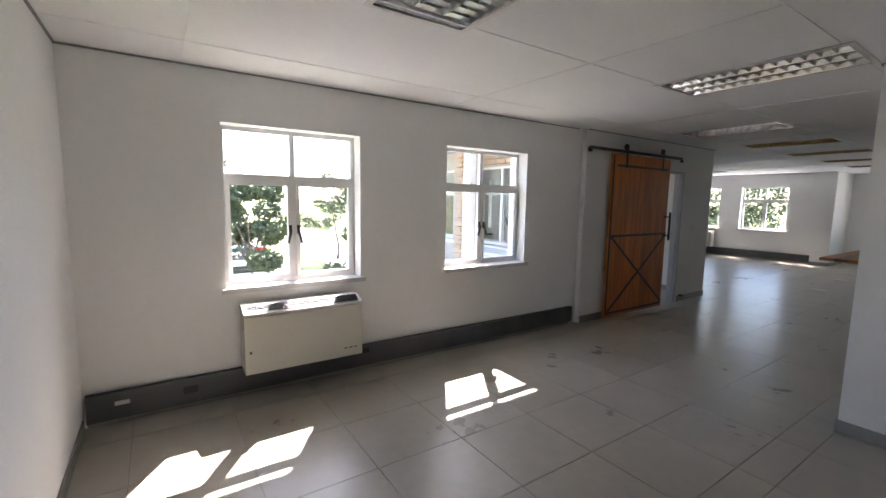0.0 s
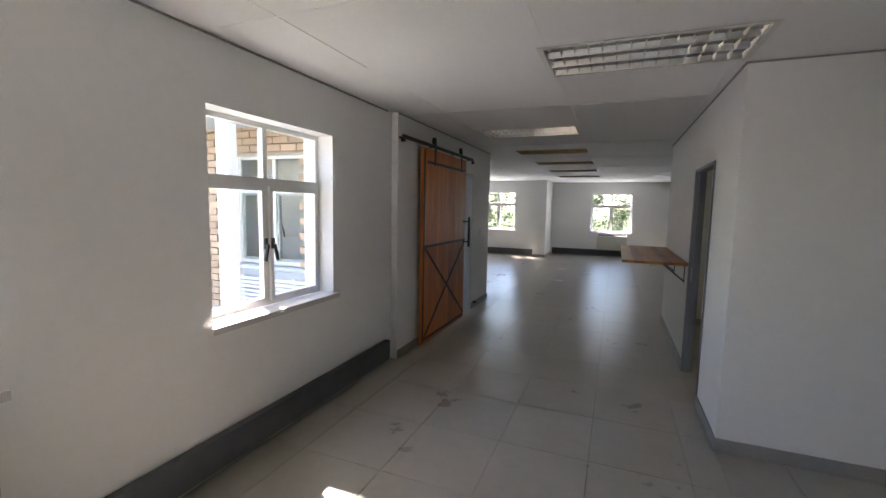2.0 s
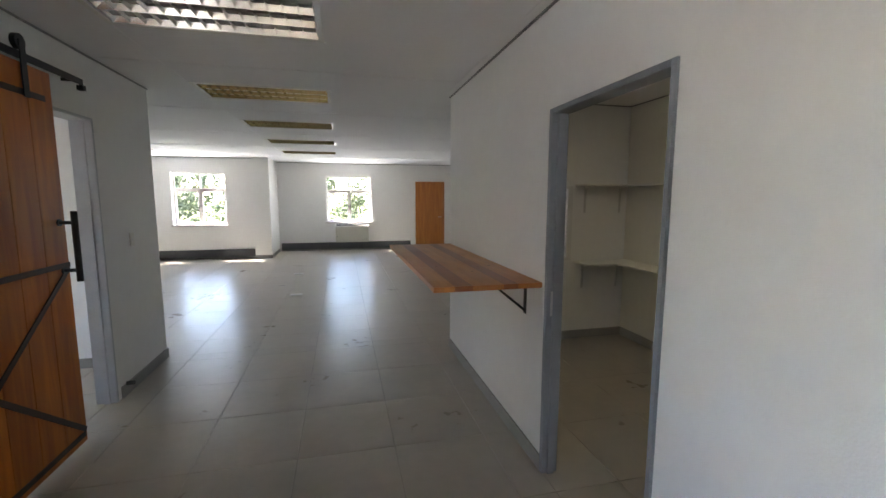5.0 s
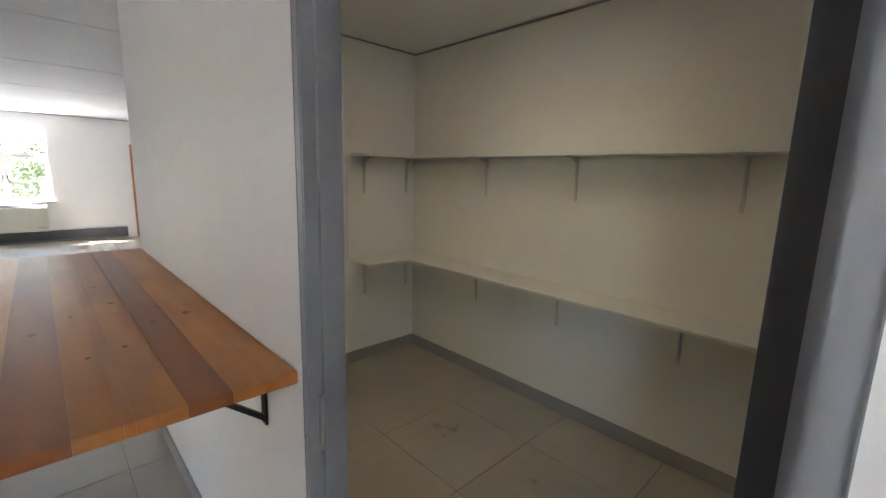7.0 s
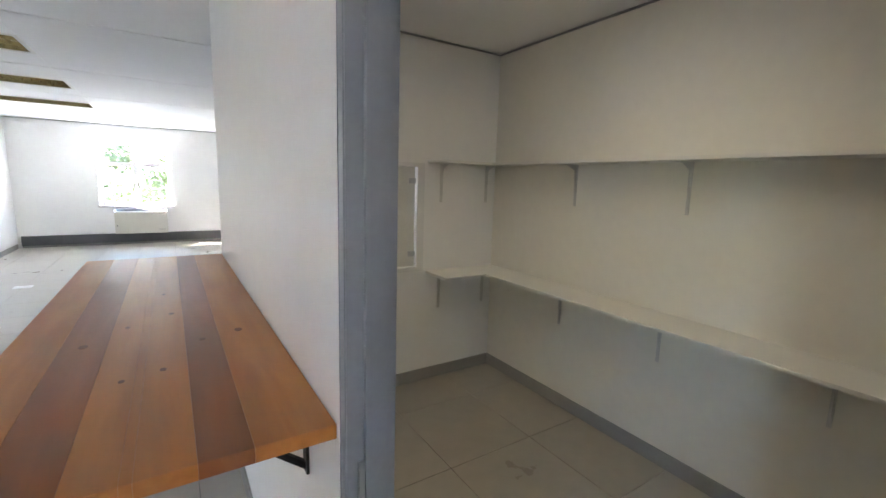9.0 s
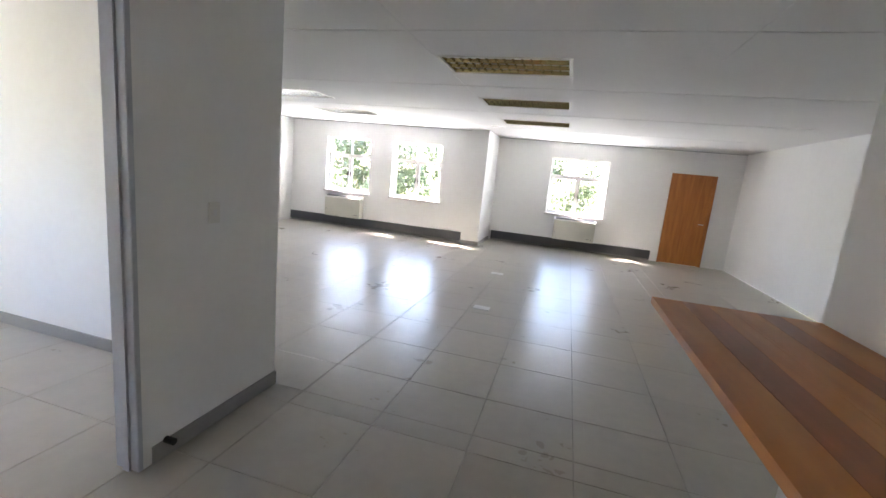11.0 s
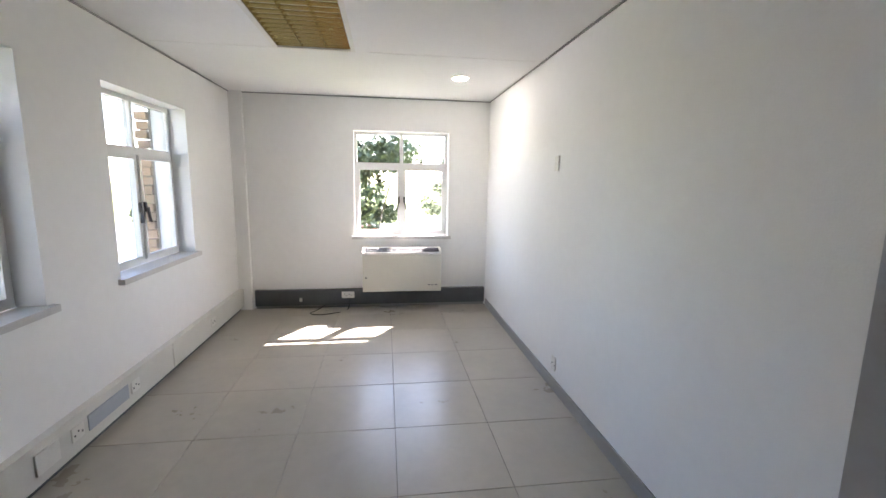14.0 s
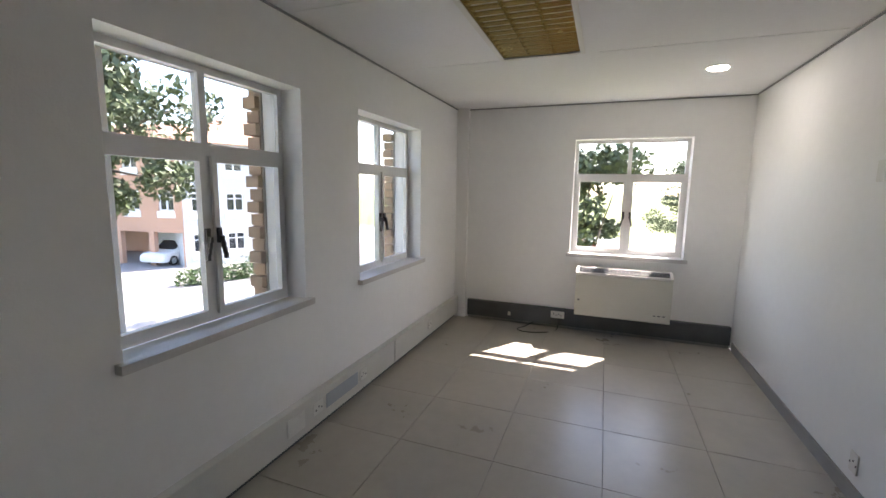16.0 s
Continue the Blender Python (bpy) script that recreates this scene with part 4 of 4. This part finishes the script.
# ---------- neighbouring buildings ----------
def building(name, at, rz, w, d, h, storeys, cols, walls, label, arches=False, roof=True):
    """Front on local y = 0, running along local x."""
    ob = thing(name, (*at, GZ), label, "building", rz=rz)
    sh = h / storeys
    op = []
    for s in range(storeys):
        for c in range(cols):
            cx = (c + 0.5) * w / cols
            if arches and s == 0:
                op.append((cx - w / cols * 0.42, cx + w / cols * 0.42, -1, sh * 0.82))
            else:
                op.append((cx - 0.55, cx + 0.55, s * sh + sh * 0.34, s * sh + sh * 0.80))
    bm = bmesh.new()
    slab(bm, 1, 0.0, 0.3, 0, w, 0, h, op)
    bm_box(bm, (0, 0.3, 0), (0.3, d, h))
    bm_box(bm, (w - 0.3, 0.3, 0), (w, d, h))
    bm_box(bm, (0.3, d - 0.3, 0), (w - 0.3, d, h))
    for s in range(1, storeys):
        bm_box(bm, (0.3, 0.3, s * sh - 0.1), (w - 0.3, d - 0.3, s * sh + 0.1))
    bm_box(bm, (0.3, 4.5, 0), (w - 0.3, 4.7, h))
    part("wall", bm, walls, ob)
    for a0, a1, z0, z1 in op:
        if z0 < 0:
            continue
        bm = bmesh.new()
        t = 0.07
        for lo, hi in (((a0, z0), (a0 + t, z1)), ((a1 - t, z0), (a1, z1)), ((a0 + t, z0), (a1 - t, z0 + t)), ((a0 + t, z1 - t), (a1 - t, z1)),
                       (((a0 + a1) / 2 - 0.04, z0 + t), ((a0 + a1) / 2 + 0.04, z1 - t)), ((a0 + t, z0 + (z1 - z0) * 0.66), (a1 - t, z0 + (z1 - z0) * 0.66 + 0.06))):
            bm_box(bm, (lo[0], 0.06, lo[1]), (hi[0], 0.14, hi[1]))
        wi = part("window", bm, WINF, ob)
        bm = bmesh.new()
        bm_box(bm, (a0 + t, 0.15, z0 + t), (a1 - t, 0.17, z1 - t))
        part("pane", bm, CARGLASS, wi)
        bm = bmesh.new()
        bm_box(bm, (a0 - 0.08, -0.06, z0 - 0.42), (a1 + 0.08, -0.002, z0 - 0.02))
        part("sill_panel", bm, HWHITE, wi)
    if roof:
        bm = bmesh.new()
        o = 0.5
        v = [bm.verts.new(p) for p in ((-o, -o, h), (w + o, -o, h), (w + o, d + o, h), (-o, d + o, h), (d * 0.45, d / 2, h + d * 0.26), (w - d * 0.45, d / 2, h + d * 0.26))]
        for f in ((0, 1, 5, 4), (2, 3, 4, 5), (1, 2, 5), (3, 0, 4), (3, 2, 1, 0)):
            bm.faces.new([v[i] for i in f])
        part("roof", bm, ROOFT, ob, "red clay tile roof")
    return ob


building("apartment_block", (-16.1, -31.4), 98.9, 15, 5, 7.7, 3, 6, BRICKFAR, "orange brick building with arched parking bays below", True)
building("apartment_block", (-18.35, -16.55), 156, 10, 8, 7.6, 3, 5, PLASTFAR, "grey plastered gable building with white windows")
building("office_block", (-52, 27), 62, 24, 9, 6.6, 2, 8, BRICKFAR, "brick two-storey building across the driveway")
building("office_block", (-36, 23.5), 75, 7, 8, 6.4, 2, 3, PLASTFAR, "grey two-storey wing with white window panels", roof=False)


def car(x, y, rz, paint, label):
    ob = thing("car", (x, y, GZ + 0.02), label, "car", "parked cars", rz)
    bm = bmesh.new()
    bm_prism(bm, [(-2.1, 0.25), (2.1, 0.25), (2.15, 0.6), (1.95, 0.78), (1.0, 0.92), (0.35, 1.42), (-1.2, 1.46), (-1.85, 1.0), (-2.1, 0.9)], 1, -0.84, 0.84)
    part("body", bm, paint, ob, bevel=0.06, smooth=False)
    for s in (-1, 1):
        bm = bmesh.new()
        bm_prism(bm, [(0.85, 0.95), (0.32, 1.35), (-1.15, 1.38), (-1.6, 1.0)], 1, s * 0.842 - 0.006, s * 0.842 + 0.006)
        part("side_window", bm, CARGLASS, ob)
        for wx in (-1.3, 1.3):
            bm = bmesh.new()
            bm_cyl(bm, (wx, s * 0.70, 0.30), (wx, s * 0.87, 0.30), 0.31, n=18)
            wh = part("wheel", bm, RUBBER, ob)
            bm = bmesh.new()
            bm_cyl(bm, (wx, s * 0.872, 0.30), (wx, s * 0.88, 0.30), 0.19, n=14)
            part("rim", bm, METAL, wh)
    bm = bmesh.new()
    v = [bm.verts.new(p) for p in ((1.0, -0.72, 0.94), (1.0, 0.72, 0.94), (0.40, 0.66, 1.42), (0.40, -0.66, 1.42))]
    w2 = [bm.verts.new(p.co + Vector((0.02, 0, 0.02))) for p in v]
    bm.faces.new(v[::-1])
    bm.faces.new(w2)
    for i in range(4):
        bm.faces.new((v[i], v[(i + 1) % 4], w2[(i + 1) % 4], w2[i]))
    part("windscreen", bm, CARGLASS, ob)
    return ob


CARBLUE = mat("car_paint_blue", (0.03, 0.22, 0.36), 0.2)
car(-21.0, 4.4, 100, CARWHITE, "white car parked in a row on the yard")
car(-25.0, 4.6, 100, CARDARK, "dark car parked in a row on the yard")
car(-29.0, 5.0, 100, CARBLUE, "blue car parked in a row on the yard")
car(-34.0, 5.6, 100, CARRED, "red car parked in a row on the yard")
car(-19.7, -19.0, 10, CARWHITE, "white car parked under the brick arches")
car(-24, 30.5, 95, CARWHITE, "pale car parked beyond the lawn")
um = thing("umbrella", (-15.5, 9.3, GZ), "closed dark garden umbrella beside the driveway", "umbrella")
bm = bmesh.new()
bm_cyl(bm, (0, 0, 0), (0, 0, 2.5), 0.03, n=8)
part("pole", bm, BARK, um)
bm = bmesh.new()
bm_cyl(bm, (0, 0, 0.7), (0, 0, 1.6), 0.14, 0.22, 10)
bm_cyl(bm, (0, 0, 1.6), (0, 0, 2.45), 0.22, 0.03, 10)
part("canopy", bm, UMBR, um)
bi = thing("post", (-7.2, 4.6, GZ), "red painted post beside the parking", "post")
box_part("shaft", (-0.08, -0.08, 0), (0.08, 0.08, 1.5), CARRED, bi, bevel=0.01)


# ---------- floor tiles ----------
def tiles(name, x0, x1, y0, y1, ox, oy, px, py, label, skip=None):
    bm = bmesh.new()
    bm_box(bm, (x0, y0, -0.16), (x1, y1, -0.006))
    base = struct(name, bm, GROUT, label, "floor")
    cache = {}
    g = 0.003
    i0, i1 = math.floor((x0 - ox) / px), math.ceil((x1 - ox) / px)
    j0, j1 = math.floor((y0 - oy) / py), math.ceil((y1 - oy) / py)
    for i in range(i0, i1):
        for j in range(j0, j1):
            a0, a1 = max(x0, ox + i * px) + g / 2, min(x1, ox + (i + 1) * px) - g / 2
            b0, b1 = max(y0, oy + j * py) + g / 2, min(y1, oy + (j + 1) * py) - g / 2
            if a1 - a0 < 0.02 or b1 - b0 < 0.02:
                continue
            k = (round(a1 - a0, 3), round(b1 - b0, 3))
            if k not in cache:
                bm = bmesh.new()
                w, d, e = k[0], k[1], 0.0015
                lo = [bm.verts.new((x, y, -0.006)) for x, y in ((0, 0), (w, 0), (w, d), (0, d))]
                md = [bm.verts.new((x, y, -e)) for x, y in ((0, 0), (w, 0), (w, d), (0, d))]
                hi = [bm.verts.new((x, y, 0)) for x, y in ((e, e), (w - e, e), (w - e, d - e), (e, d - e))]
                for q, r in ((lo, md), (md, hi)):
                    for n in range(4):
                        bm.faces.new((q[n], q[(n + 1) % 4], r[(n + 1) % 4], r[n]))
                bm.faces.new(hi)
                cache[k] = finish(bm, "tile", TILE)
            t = new("tile", cache[k])
            t.parent, t.location = base, (a0, b0, 0)


CX, CY, CP, CQ = 0.925, 5.24, 0.61, 0.645
tiles("floor", 0.0, EWX, YS, WEND, CX, CY, CP, CQ, "large greige porcelain floor tiles")
tiles("floor_east", EWX, XE, YS, ECY, CX, CY, CP, CQ, "large greige porcelain floor tiles")
tiles("floor_store", EWX, SE, ECY + 0.12, SN, CX, CY, CP, CQ, "large greige porcelain floor tiles in the store")
tiles("floor_office", BW, 0.0, BS, BN, -2.37, 7.222, 0.631, 0.632, "large greige porcelain floor tiles in the office")
tiles("floor_hall", BW, 3.6, WEND, YC, CX, CY, CP, CQ, "large greige porcelain floor tiles in the hall")
tiles("floor_hall_east", 3.6, XE, EEND, YC, CX, CY, 1.22, 1.29, "large greige porcelain floor tiles in the hall")
tiles("floor_hall_link", EWX, 3.6, EEND, WEND, CX, CY, CP, CQ, "large greige porcelain floor tiles in the hall")
tiles("floor_store_back", 5.30, XE, ECY, EEND, CX, CY, CP, CQ, "large greige porcelain floor tiles behind the store")
